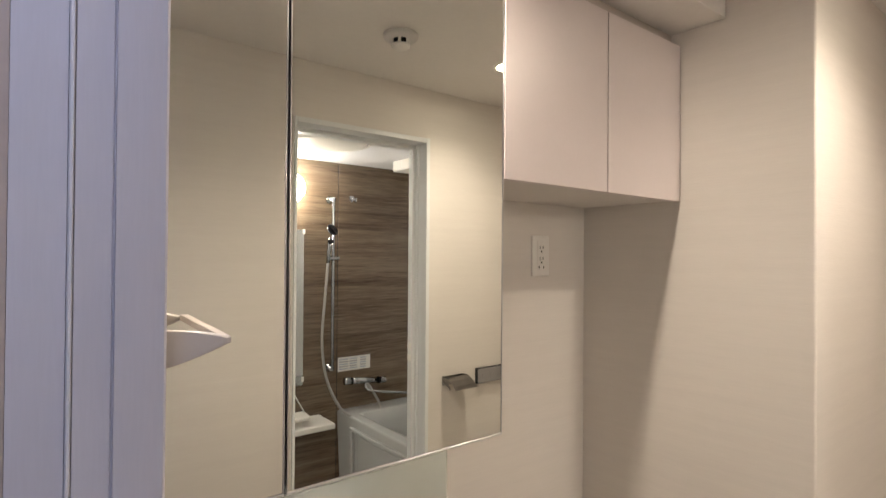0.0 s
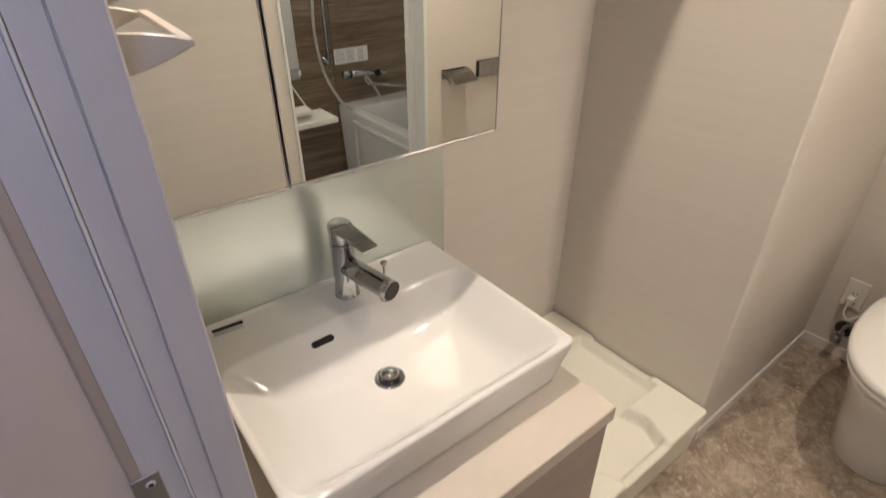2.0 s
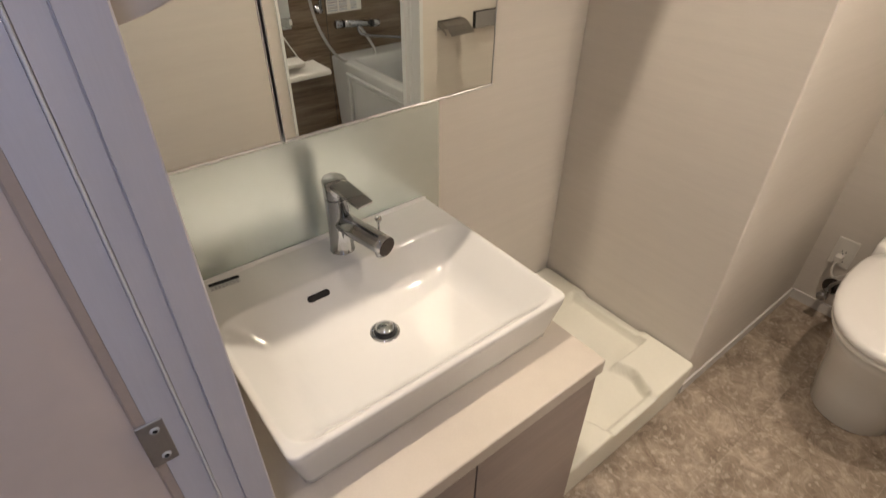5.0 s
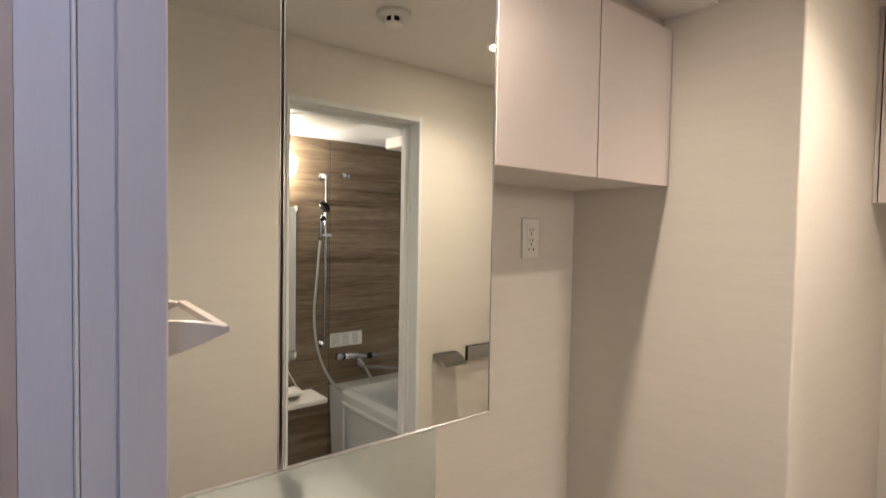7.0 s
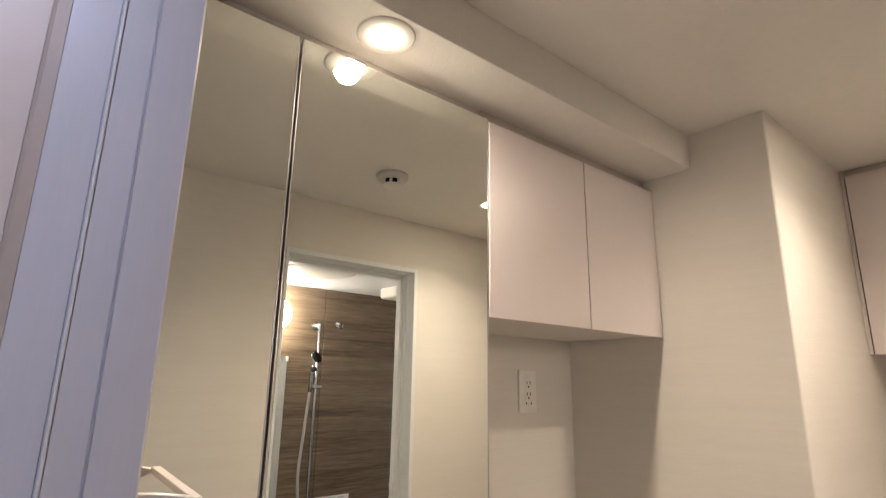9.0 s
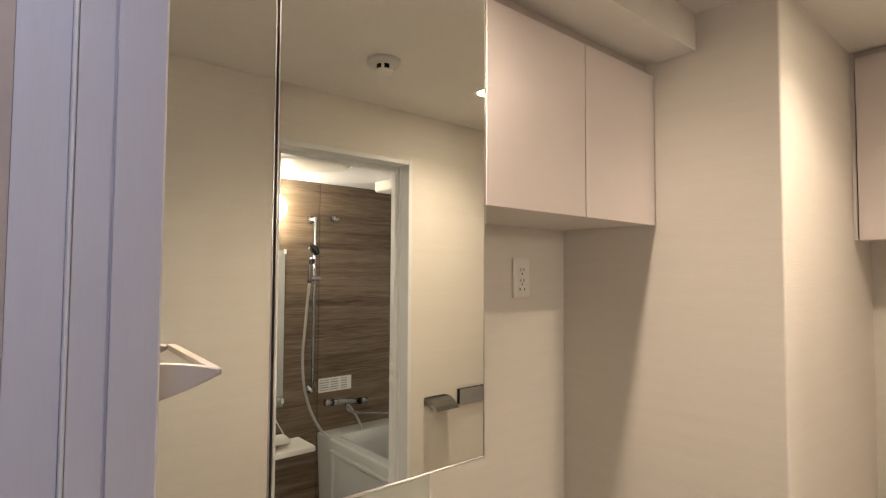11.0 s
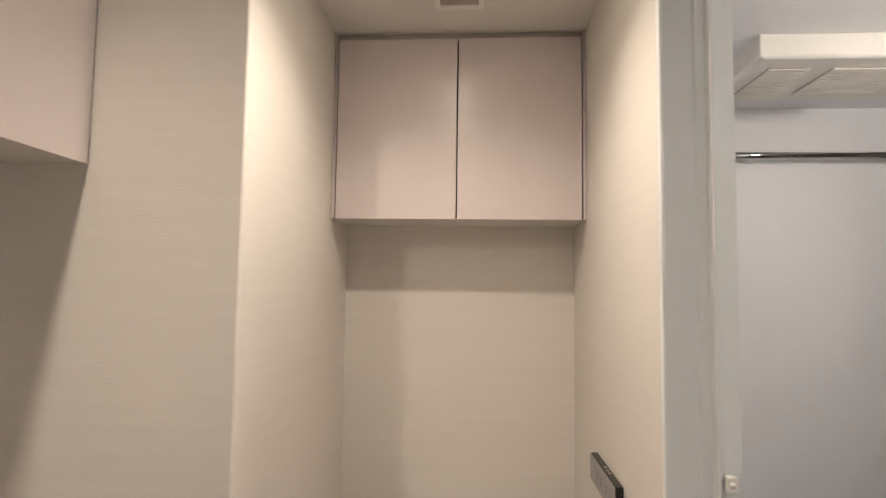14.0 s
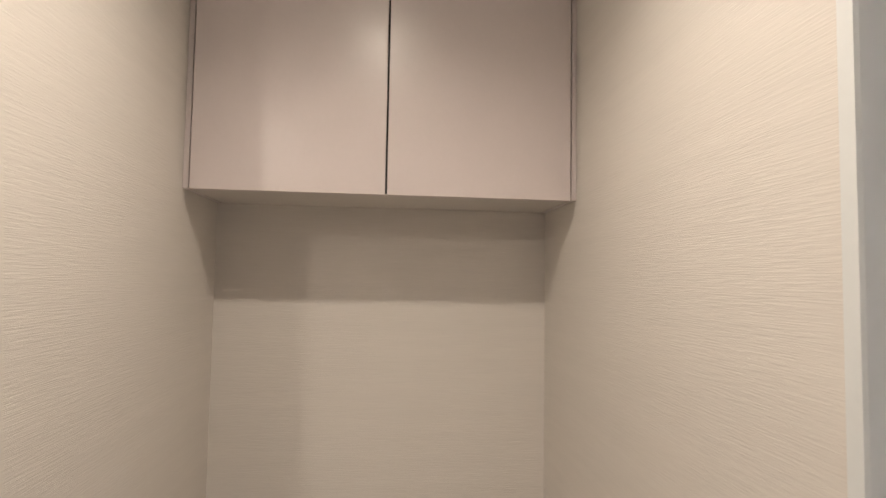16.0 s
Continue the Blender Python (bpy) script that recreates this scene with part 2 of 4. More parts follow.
def turned(bm, profile, at, axis="Z", seg=32, smooth=True, sx=1.0, sy=1.0):
    """A solid of revolution: profile of (radius, height), about an axis through at."""
    t = bmesh.new()
    rings = []
    for r, h in profile:
        if r < 1e-5:
            rings.append([t.verts.new((0, 0, h))])
        else:
            rings.append([t.verts.new((sx * r * math.cos(2 * math.pi * i / seg), sy * r * math.sin(2 * math.pi * i / seg), h)) for i in range(seg)])
    for a, b in zip(rings, rings[1:]):
        for i in range(seg):
            j = (i + 1) % seg
            if len(a) == 1 and len(b) > 1:
                t.faces.new((a[0], b[i], b[j]))
            elif len(b) == 1 and len(a) > 1:
                t.faces.new((a[i], a[j], b[0]))
            elif len(a) > 1:
                t.faces.new((a[i], a[j], b[j], b[i]))
    for f in t.faces:
        f.smooth = smooth
    bmesh.ops.recalc_face_normals(t, faces=t.faces[:])
    turn = {"Z": Matrix(), "X": Matrix.Rotation(radians(90), 4, "Y"), "Y": Matrix.Rotation(radians(-90), 4, "X")}[axis]
    join(bm, t, Matrix.Translation(at) @ turn)
    return bm


def tube(bm, points, r, seg=12):
    """A round tube along points."""
    pts = [Vector(p) for p in points]
    t, rings, ref = bmesh.new(), [], None
    for i, p in enumerate(pts):
        d = (pts[min(i + 1, len(pts) - 1)] - pts[max(i - 1, 0)]).normalized()
        if ref is None:
            ref = d.orthogonal().normalized()
        u = (ref - d * ref.dot(d)).normalized()
        ref, w = u, d.cross(u)
        rings.append([t.verts.new(p + r * (math.cos(2 * math.pi * k / seg) * u + math.sin(2 * math.pi * k / seg) * w)) for k in range(seg)])
    for a, b in zip(rings, rings[1:]):
        for k in range(seg):
            t.faces.new((a[k], a[(k + 1) % seg], b[(k + 1) % seg], b[k]))
    t.faces.new(rings[0][::-1])
    t.faces.new(rings[-1])
    for f in t.faces:
        f.smooth = True
    bmesh.ops.recalc_face_normals(t, faces=t.faces[:])
    join(bm, t)
    return bm


def prism(bm, outline, z0, z1, bevel=0.0, seg=2):
    """An outline in the floor plan drawn up from z0 to z1."""
    t = bmesh.new()
    low = [t.verts.new((x, y, z0)) for x, y in outline]
    high = [t.verts.new((x, y, z1)) for x, y in outline]
    t.faces.new(low[::-1])
    t.faces.new(high)
    for i in range(len(outline)):
        j = (i + 1) % len(outline)
        t.faces.new((low[i], low[j], high[j], high[i]))
    bmesh.ops.recalc_face_normals(t, faces=t.faces[:])
    if bevel:
        bmesh.ops.bevel(t, geom=t.edges[:], offset=bevel, segments=seg, affect="EDGES", profile=0.5)
    join(bm, t)
    return bm


def spline(points, n=8):
    """A smooth line through points."""
    p = [Vector(q) for q in points]
    p = [2 * p[0] - p[1]] + p + [2 * p[-1] - p[-2]]
    out = []
    for i in range(1, len(p) - 2):
        for k in range(n):
            t = k / n
            out.append(0.5 * (2 * p[i] + (p[i + 1] - p[i - 1]) * t + (2 * p[i - 1] - 5 * p[i] + 4 * p[i + 1] - p[i + 2]) * t * t
                              + (3 * p[i] - p[i - 1] - 3 * p[i + 1] + p[i + 2]) * t ** 3))
    return out + [p[-2]]


def mesh_of(name, bm, mat):
    me = bpy.data.meshes.new(name)
    bm.to_mesh(me)
    bm.free()
    me.materials.append(mat)
    return me


def structure(name, bm, mat, label, category="wall"):
    return tagged(new(name, mesh_of(name, bm, mat)), label, category, kind="structure")


def thing(name, label, category, at=(0, 0, 0), group=""):
    ob = new(name)
    ob.empty_display_size = 0.05
    ob.matrix_world = Matrix.Translation(at)
    return tagged(ob, label, category, group)


PLACE = None        # a common scale for a group of things, set where they are built


def part(name, bm, mat, parent, label=""):
    """One mesh, built in world coordinates, as a part of a thing or of a part."""
    if PLACE is not None:
        bmesh.ops.transform(bm, matrix=PLACE, verts=bm.verts[:])
    base = Vector((0, 0, 0))
    up = parent
    while up is not None:
        base += up.location
        up = up.parent
    bmesh.ops.translate(bm, verts=bm.verts[:], vec=-base)
    ob = new(name, mesh_of(name, bm, mat))
    ob.parent = parent
    return tagged(ob, label)


def solid(name, bm, mat, label, category, group=""):
    return tagged(new(name, mesh_of(name, bm, mat)), label, category, group)


B = bmesh.new

# ---------------------------------------------------------------- the shell
T = 0.12
structure("wall_vanity", box(B(), X_DOOR - T, X_BAY + T, Y_WALL, Y_WALL + T, 0, Z_C), M_PAPER, "beige woven-look wallpaper wall behind the vanity")
RC = 0.006
pier = [(X_BACK, Y_NL), (X_BACK, Y_WALL), (X_BAY, Y_WALL)] + [(X_BAY + RC - RC * math.cos(a), Y_NL + RC - RC * math.sin(a)) for a in (math.pi / 2 * k / 10 for k in range(11))]
structure("wall_bay_end", prism(B(), pier, 0, Z_C), M_PAPER, "beige wallpapered pier between washing bay and toilet niche")
structure("wall_toilet_back", box(B(), X_BACK, X_BACK + T, Y_R - 0.1, Y_WALL + T, 0, Z_C), M_PAPER, "beige wallpapered wall behind the toilet")
structure("wall_right_far", box(B(), X_D2, X_BACK, Y_R - 0.1, Y_R, 0, Z_C), M_PAPER, "beige wallpapered wall beside the bathroom door")
structure("wall_right_near", box(B(), X_DOOR - T, X_D1, Y_R - 0.1, Y_R, 0, Z_C), M_PAPER, "beige wallpapered wall with switches")
structure("wall_over_bath_door", box(B(), X_D1, X_D2, Y_R - 0.1, Y_R, Z_D, Z_C), M_PAPER, "beige wallpapered wall over the bathroom door")
structure("wall_door_side", box(B(), X_DOOR - T, X_DOOR, 0.60, Y_WALL, 0, Z_C), M_PAPER, "beige wallpapered wall beside the entrance")
structure("wall_over_entrance", box(B(), X_DOOR - T, X_DOOR, Y_R, 0.60, 2.06, Z_C), M_PAPER, "beige wallpapered wall over the entrance")
structure("beam", box(B(), X_DOOR, X_BAY, Y_BEAM, Y_WALL, Z_BEAM, Z_C, 0.002), M_CEIL, "plain papered soffit over mirror and cabinets", "beam")
structure("ceiling", box(B(), X_DOOR - T, X_BACK + T, Y_R - 0.1, Y_WALL + T, Z_C, Z_C + 0.1), M_CEIL, "plain off-white papered ceiling", "ceiling")
floor = structure("floor", box(B(), X_DOOR - T, X_BACK + T, Y_R - 0.1, Y_WALL + T, -0.1, -0.0010), M_GROUT, "grey-brown marble-look tiled washroom floor", "floor")
structure("baseboard", box(B(), X_BAY + 0.004, X_BACK - 0.009, Y_NL - 0.008, Y_NL, 0, 0.045, 0.001), M_BASE, "thin white baseboard along the niche wall", "baseboard")
structure("baseboard_back", box(B(), X_BACK - 0.008, X_BACK, Y_R + 0.009, Y_NL, 0, 0.045, 0.001), M_BASE, "thin white baseboard behind the toilet", "baseboard")
structure("baseboard_right", box(B(), X_D2 + 0.003, X_BACK - 0.009, Y_R, Y_R + 0.008, 0, 0.045, 0.001), M_BASE, "thin white baseboard below the paper holder", "baseboard")

# hall behind the camera, unseen but for hall_wall_end; the window at its end is assumed
HX = X_DOOR - T
structure("hall_floor", box(B(), -1.4, HX, -2.6, 0.48, -0.1, -0.002), M_VANITY, "pale wood-look hall floor", "floor")
structure("hall_ceiling", box(B(), -1.4, HX, -2.6, 0.48, 2.3, 2.4), M_CEIL, "plain hall ceiling", "ceiling")
structure("hall_wall_far", box(B(), -1.52, -1.4, -2.6, 0.6, 0, 2.3), M_PAPER, "beige wallpapered hall wall")
structure("hall_wall_end", box(B(), -1.4, -0.0125, 0.476, 0.6, 0, 2.3), M_HALLSHEET, "smooth mauve-beige sheet wall beside the door frame")
structure("hall_wall_side", box(B(), HX, HX + 0.1, -2.6, Y_R - 0.1, 0, 2.3), M_PAPER, "beige wallpapered hall side wall")
structure("hall_wall_head", box(B(), HX - 0.02, HX, Y_R - 0.1, 0.482, 2.06, 2.3), M_PAPER, "beige wallpapered wall over the entrance, hall side")
hw = B()
box(hw, -1.4, HX, -2.72, -2.6, 2.15, 2.3)
box(hw, -1.4, -1.2, -2.72, -2.6, 0, 2.15)
box(hw, -0.25, HX, -2.72, -2.6, 0, 2.15)
box(hw, -1.2, -0.25, -2.72, -2.6, 0, 0.1)
structure("hall_wall_window", hw, M_PAPER, "beige wallpapered hall end wall with a tall window opening")

# entrance frame
fr = thing("door_1", "grey-violet laminated door frame of an open doorway", "door frame", (X_DOOR, 0.47, 0))
tagged(fr, kind="structure")
jamb = part("jamb", prism(B(), [(-0.0005, 0.60), (-0.0005, 0.4715), (0.0312, 0.4695), (0.0316, 0.4722), (0.0352, 0.4722), (0.0360, 0.4705), (0.0583, 0.4695), (0.0587, 0.4715), (0.0599, 0.4715), (0.0603, 0.4675),
                         (0.0925, 0.4670), (0.0945, 0.4690), (0.0945, 0.60)], 0, 2.06), M_JAMB, fr)
# hall-side chamfer of the jamb; its beige stands in for warm light
part("warm_lit_edge", prism(B(), [(-0.0122, 0.60), (-0.0122, 0.4745), (-0.0095, 0.4725), (-0.0008, 0.4718), (-0.0008, 0.60)], 0, 2.06), M_WARMEDGE, fr, "hall edge of the jamb, warm light put into its beige colour")
part("gasket", prism(B(), [(0.0317, 0.4723), (0.0317, 0.4690), (0.0327, 0.4672), (0.0342, 0.4672), (0.0350, 0.4690), (0.0350, 0.4723)], 0, 2.05), M_GASKET, fr, "pale rubber gasket strip")
part("jamb", box(B(), HX, X_DOOR + 0.008, Y_R, -0.30, 0, 2.06, 0.002), M_JAMB, fr)
part("head", box(B(), HX, X_DOOR + 0.008, -0.30, 0.46, 2.03, 2.06, 0.002), M_JAMB, fr)
sp = part("strike_plate", box(B(), -0.0128, 0.0142, 0.4692, 0.4735, 0.95, 1.018, 0.001), M_STEEL, fr, "satin steel strike plate")
for z in (0.962, 1.005):
    part("screw", turned(B(), [(0.0, -0.0012), (0.0040, -0.0016), (0.0050, 0.0)], (0.0035, 0.4691, z), "Y", 20), M_LABEL, sp, "pale screw head")
    part("screw_slot", turned(B(), [(0.0, -0.0008), (0.0028, -0.0006), (0.0028, 0.0)], (0.0035, 0.4682, z), "Y", 8), M_BLACK, sp)

# ---------------------------------------------------------------- bathroom shell
acc = structure("bath_wall_accent", box(B(), BX0, BX1, BY0 - 0.05, BY0 - 0.004, 0, BZ), M_DARK, "dark walnut-grain bathroom wall of large panels")
for x0, x1 in ((BX0, 1.544), (1.548, BX1)):
    part("panel", box(B(), x0, x1, BY0 - 0.004, BY0, 0.0, BZ, 0.001, 1), M_WALNUT, acc)
structure("bath_wall_end", box(B(), BX1, BX1 + 0.05, BY0, BY1, 0, BZ), M_BATHWALL, "plain satin white bathroom wall panel")
structure("bath_wall_near", box(B(), BX0 - 0.05, BX0, BY0, BY1, 0, BZ), M_BATHWALL, "plain satin white bathroom wall panel")
structure("bath_wall_front", box(B(), X_D2, BX1, BY1, Y_R - 0.1, 0, BZ), M_BATHWALL, "plain white bathroom wall panel")
structure("bath_wall_front_near", box(B(), BX0, X_D1, BY1, Y_R - 0.1, 0, BZ), M_BATHWALL, "plain white bathroom wall panel")
structure("bath_wall_head", box(B(), X_D1, X_D2, BY1, Y_R - 0.1, Z_D, BZ), M_BATHWALL, "white bathroom panel over the door")
structure("bath_ceiling", box(B(), BX0 - 0.05, BX1 + 0.05, BY0 - 0.05, BY1, BZ, BZ + 0.05), M_BATHWALL, "smooth white bathroom ceiling", "ceiling")
structure("bath_floor", box(B(), BX0 - 0.05, BX1 + 0.05, BY0 - 0.05, Y_R - 0.1, -0.1, 0.0), M_BATHWALL, "pale bathroom floor pan", "floor")
bd = thing("door_2", "white bathroom door frame with gasket and screws", "door frame", (X_D1, Y_R, 0))
tagged(bd, kind="structure")


def jamb_profile(x, s):
    """Stepped plan of a bathroom jamb; x its outer edge, s the way into the opening."""
    return [(x, -0.336), (x + s * 0.022, -0.336), (x + s * 0.024, -0.340), (x + s * 0.024, -0.392), (x + s * 0.030, -0.396), (x + s * 0.030, -0.412), (x + s * 0.040, -0.416),
            (x + s * 0.040, -0.422), (x + s * 0.034, -0.424), (x + s * 0.034, -0.46), (x + s * 0.028, -0.462), (x, -0.462)]


for x, s in ((X_D1, 0.45), (X_D2, -0.74)):
    jb = part("jamb", prism(B(), jamb_profile(x, s), 0, Z_D), M_BATHFRAME, bd)
    part("gasket", prism(B(), [(x + s * 0.0395, -0.4165), (x + s * 0.0455, -0.418), (x + s * 0.0455, -0.421), (x + s * 0.0395, -0.4215)], 0.02, Z_D - 0.037), M_GASKET, jb, "white door gasket")
    part("groove", prism(B(), [(x + s * 0.0241, -0.3935), (x + s * 0.0262, -0.3935), (x + s * 0.0262, -0.3955), (x + s * 0.0241, -0.3955)], 0.02, Z_D - 0.037), M_GREY, jb, "dark seal groove")
    for z in (0.5, 1.05, 1.52, 1.86):
        part("screw", turned(B(), [(0.0, -0.0015 * s), (0.003, -0.001 * s), (0.0035, 0.0)], (x + s * 0.0243, -0.382, z), "X", 12), M_GREY, jb)
        part("screw", turned(B(), [(0.0, -0.0015 * s), (0.003, -0.001 * s), (0.0035, 0.0)], (x + s * 0.0343, -0.442, z + 0.04), "X", 12), M_GREY, jb)
part("head", box(B(), X_D1 + 0.0108, X_D2 - 0.0178, -0.414, -0.336, Z_D - 0.020, Z_D, 0.002), M_BATHFRAME, bd)
part("head_stop", box(B(), X_D1 + 0.014, X_D2 - 0.0225, -0.462, -0.4145, Z_D - 0.036, Z_D, 0.002), M_BATHFRAME, bd)
part("sill", box(B(), X_D1 + 0.024, X_D2 - 0.024, -0.46, -0.336, 0.0, 0.02, 0.003), M_BATHFRAME, bd)
ct = part("catch", box(B(), X_D2 - 0.038, X_D2 - 0.0245, -0.446, -0.428, 1.066, 1.092, 0.002), M_PLASTIC, bd, "white plastic door catch")
part("button", turned(B(), [(0.0, -0.003), (0.004, -0.0025), (0.005, 0)], (X_D2 - 0.0382, -0.437, 1.079), "X", 12), M_PLASTIC, ct)
part("catch", box(B(), X_D2 - 0.038, X_D2 - 0.0245, -0.446, -0.428, 1.016, 1.040, 0.002), M_PLASTIC, bd, "white plastic door catch")

# ---------------------------------------------------------------- vanity
mc = thing("mirror_cabinet", "wall cabinet with tall frameless mirror doors over the basin", "mirror cabinet", (0.4, 0.9, 1.137))
part("body", box(B(), X_DOOR + 0.001, 0.734, Y_MIR + 0.021, Y_WALL - 0.001, 1.141, 2.064), M_CABIN, mc)
for x0, x1 in ((X_DOOR + 0.002, 0.3065), (0.3105, 0.7435)):
    d = part("door", box(B(), x0 + 0.002, x1 - 0.002, Y_MIR + 0.002, Y_MIR + 0.018, 1.139, 2.066), M_CABIN, mc)
    part("mirror", box(B(), x0 + 0.0022, x1 - 0.0022, Y_MIR, Y_MIR + 0.0019, 1.141, 2.066), M_MIRROR, d, "silvered mirror glass")
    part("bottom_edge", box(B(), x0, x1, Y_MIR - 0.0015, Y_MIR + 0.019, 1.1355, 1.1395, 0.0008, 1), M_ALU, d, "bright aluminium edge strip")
    part("side_edge", box(B(), x0, x0 + 0.002, Y_MIR - 0.001, Y_MIR + 0.018, 1.139, 2.066), M_ALU, d, "bright aluminium edge strip")
    part("side_edge", box(B(), x1 - 0.002, x1, Y_MIR - 0.001, Y_MIR + 0.018, 1.139, 2.066), M_ALU, d, "bright aluminium edge strip")
part("filler", box(B(), X_DOOR + 0.002, 0.7435, Y_MIR + 0.03, Y_MIR + 0.045, 2.066, Z_BEAM), M_CABIN, mc)

sb = thing("splashback", "satin pale green glass splashback behind the basin", "splashback", (0.44, 1.0, 0.66))
part("backing", box(B(), X_DOOR + 0.001, 0.790, Y_GLASS + 0.006, Y_WALL - 0.001, 0.62, 1.13), M_CABIN, sb)
part("glass", box(B(), X_DOOR + 0.001, 0.794, Y_GLASS, Y_GLASS + 0.0055, 0.664, 1.136, 0.001, 1), M_SPLASH, sb, "satin pale green glass panel")

va = thing("vanity_unit", "vanity cabinet with pale wood-grain doors and cream counter", "vanity", (0.42, 0.7, 0))
part("body", box(B(), X_DOOR + 0.012, 0.757, 0.436, 0.994, 0.062, 0.616), M_VANITY, va)
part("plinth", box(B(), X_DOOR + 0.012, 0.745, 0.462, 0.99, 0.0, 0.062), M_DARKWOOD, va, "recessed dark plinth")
part("foot", turned(B(), [(0.0, 0.0), (0.013, 0.0), (0.013, 0.006), (0.008, 0.009), (0.008, 0.062), (0.0, 0.062)], (0.738, 0.447, 0), seg=20), M_STEEL, va, "small levelling foot")
for x0, x1 in ((X_DOOR + 0.014, 0.4205), (0.4245, 0.759)):
    part("door", box(B(), x0, x1, 0.403, 0.4225, 0.060, 0.612, 0.0012), M_VANITY, va)
for x0, x1 in ((X_DOOR + 0.016, 0.4185), (0.4265, 0.757)):
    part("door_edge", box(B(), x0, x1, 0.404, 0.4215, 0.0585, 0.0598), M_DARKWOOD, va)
# black strip behind the doors, stands in for shade in their gap
part("gap_shade", box(B(), 0.412, 0.434, 0.4235, 0.4355, 0.066, 0.61), M_DARK, va, "black strip for the shade in the door gap")
part("side_strip", box(B(), X_DOOR + 0.0015, X_DOOR + 0.0115, 0.405, 0.99, 0.0, 0.616, 0.002), M_ALU, va, "bright metallic filler strip")
ctop = solid("countertop", box(B(), X_DOOR + 0.004, 0.769, 0.396, 0.995, 0.618, 0.658, 0.004, 3), M_COUNTER, "cream solid-surface counter on the vanity unit", "countertop")


def heightfield(x0, x1, y0, y1, nx, ny, top, z_base, inset, round_edge):
    """A block with a modelled top: top(x, y) gives the height; sides draw in by inset towards z_base; edges and corners rounded."""
    bm = bmesh.new()

    def corner(x, y, r):
        """Draws the outline's corners in to a radius r."""
        cx, cy = min(max(x, x0 + r), x1 - r), min(max(y, y0 + r), y1 - r)
        dx, dy = x - cx, y - cy
        if dx and dy:
            m = max(abs(dx), abs(dy))
            k = m / math.hypot(dx, dy)
            dx, dy = dx * k, dy * k
        return cx + dx, cy + dy

    def spaced(a, b, n):
        e = round_edge
        mid = [a + e + (b - a - 2 * e) * i / n for i in range(n + 1)]
        return [a, a + e * 0.12, a + e * 0.4, a + e * 0.7] + mid + [b - e * 0.7, b - e * 0.4, b - e * 0.12, b]

    xs, ys = spaced(x0, x1, nx), spaced(y0, y1, ny)
    grid = []
    for y in ys:
        line = []
        for x in xs:
            d = min(x - x0, x1 - x, y - y0, y1 - y)
            drop = round_edge - math.sqrt(max(round_edge ** 2 - max(round_edge - d, 0) ** 2, 0)) if d < round_edge else 0
            gx, gy = corner(x, y, 0.018)
            line.append(bm.verts.new((gx, gy, top(x, y) - drop)))
        grid.append(line)
    for a, b in zip(grid, grid[1:]):
        for i in range(len(xs) - 1):
            bm.faces.new((a[i], a[i + 1], b[i + 1], b[i]))
    ring = grid[0] + [r[-1] for r in grid[1:-1]] + grid[-1][::-1] + [r[0] for r in grid[-2:0:-1]]
    cx, cy = (x0 + x1) / 2, (y0 + y1) / 2
    prev = ring
    z_top = top(x0, y0) - round_edge
    for f, k in ((0.85, 0.9), (0.15, 0.12), (0.03, 0.04), (0.0, -0.15)):
        z = z_base + (z_top - z_base) * f
        s = 1 - k
        now = [bm.verts.new((v.co.x - inset * s * (v.co.x - cx) / (x1 - cx), v.co.y - inset * s * max(min((cy - v.co.y) / (y1 - cy), 1), 0) * -1, z)) for v in ring]
        for i in range(len(ring)):
            j = (i + 1) % len(ring)
            bm.faces.new((prev[j], prev[i], now[i], now[j]))
        prev = now
    bm.faces.new(prev[::-1])
    for f in bm.faces:
        f.smooth = True
    bmesh.ops.recalc_face_normals(bm, faces=bm.faces[:])
    return bm


def ease(t):
    t = min(max(t, 0.0), 1.0)
    return t * t * (3 - 2 * t)


Z_RIM = 0.776
BAS = (0.131, 0.745, 0.500, 0.9945)


def slope_between(t, r0, r1):
    """A slope from 0 to 1 with a tight bend r0 at its start and a wide bend r1 at its end."""
    if t <= -r0:
        return 0.0
    if t < r0:
        return (t + r0) ** 2 / (4 * r0)
    if t < 1 - r1:
        return t
    if t < 1 + r1:
        return 1 - (1 + r1 - t) ** 2 / (4 * r1)
    return 1.0


def basin_top(x, y):
    """Rim, rear deck and bowl of the basin: walls that round into one another and into a gently dished floor."""
    x0, x1, y0, y1 = BAS
    deck = 0.857
    across = (x - (x0 + x1) / 2) / ((x1 - x0) / 2)
    side = (min(x - x0, x1 - x) - 0.011) / 0.082
    front = (y - y0 - 0.011) / 0.058
    back = (deck - y) / (0.094 - 0.044 * across * across)
    p = 5.5
    near = max(1.8 - side, 0.0) ** p + max(1.8 - front, 0.0) ** p + max(1.8 - back, 0.0) ** p
    t = 1.8 - near ** (1 / p)
    blend = slope_between(t, 0.05, 0.32)
    deep = 0.070 + 0.015 * ease((0.34 - math.hypot((x - 0.432) * 0.9, y - 0.73)) / 0.34)
    raised = 0.006 * ease((y - (y1 - 0.012)) / 0.004)
    return Z_RIM - deep * blend + raised


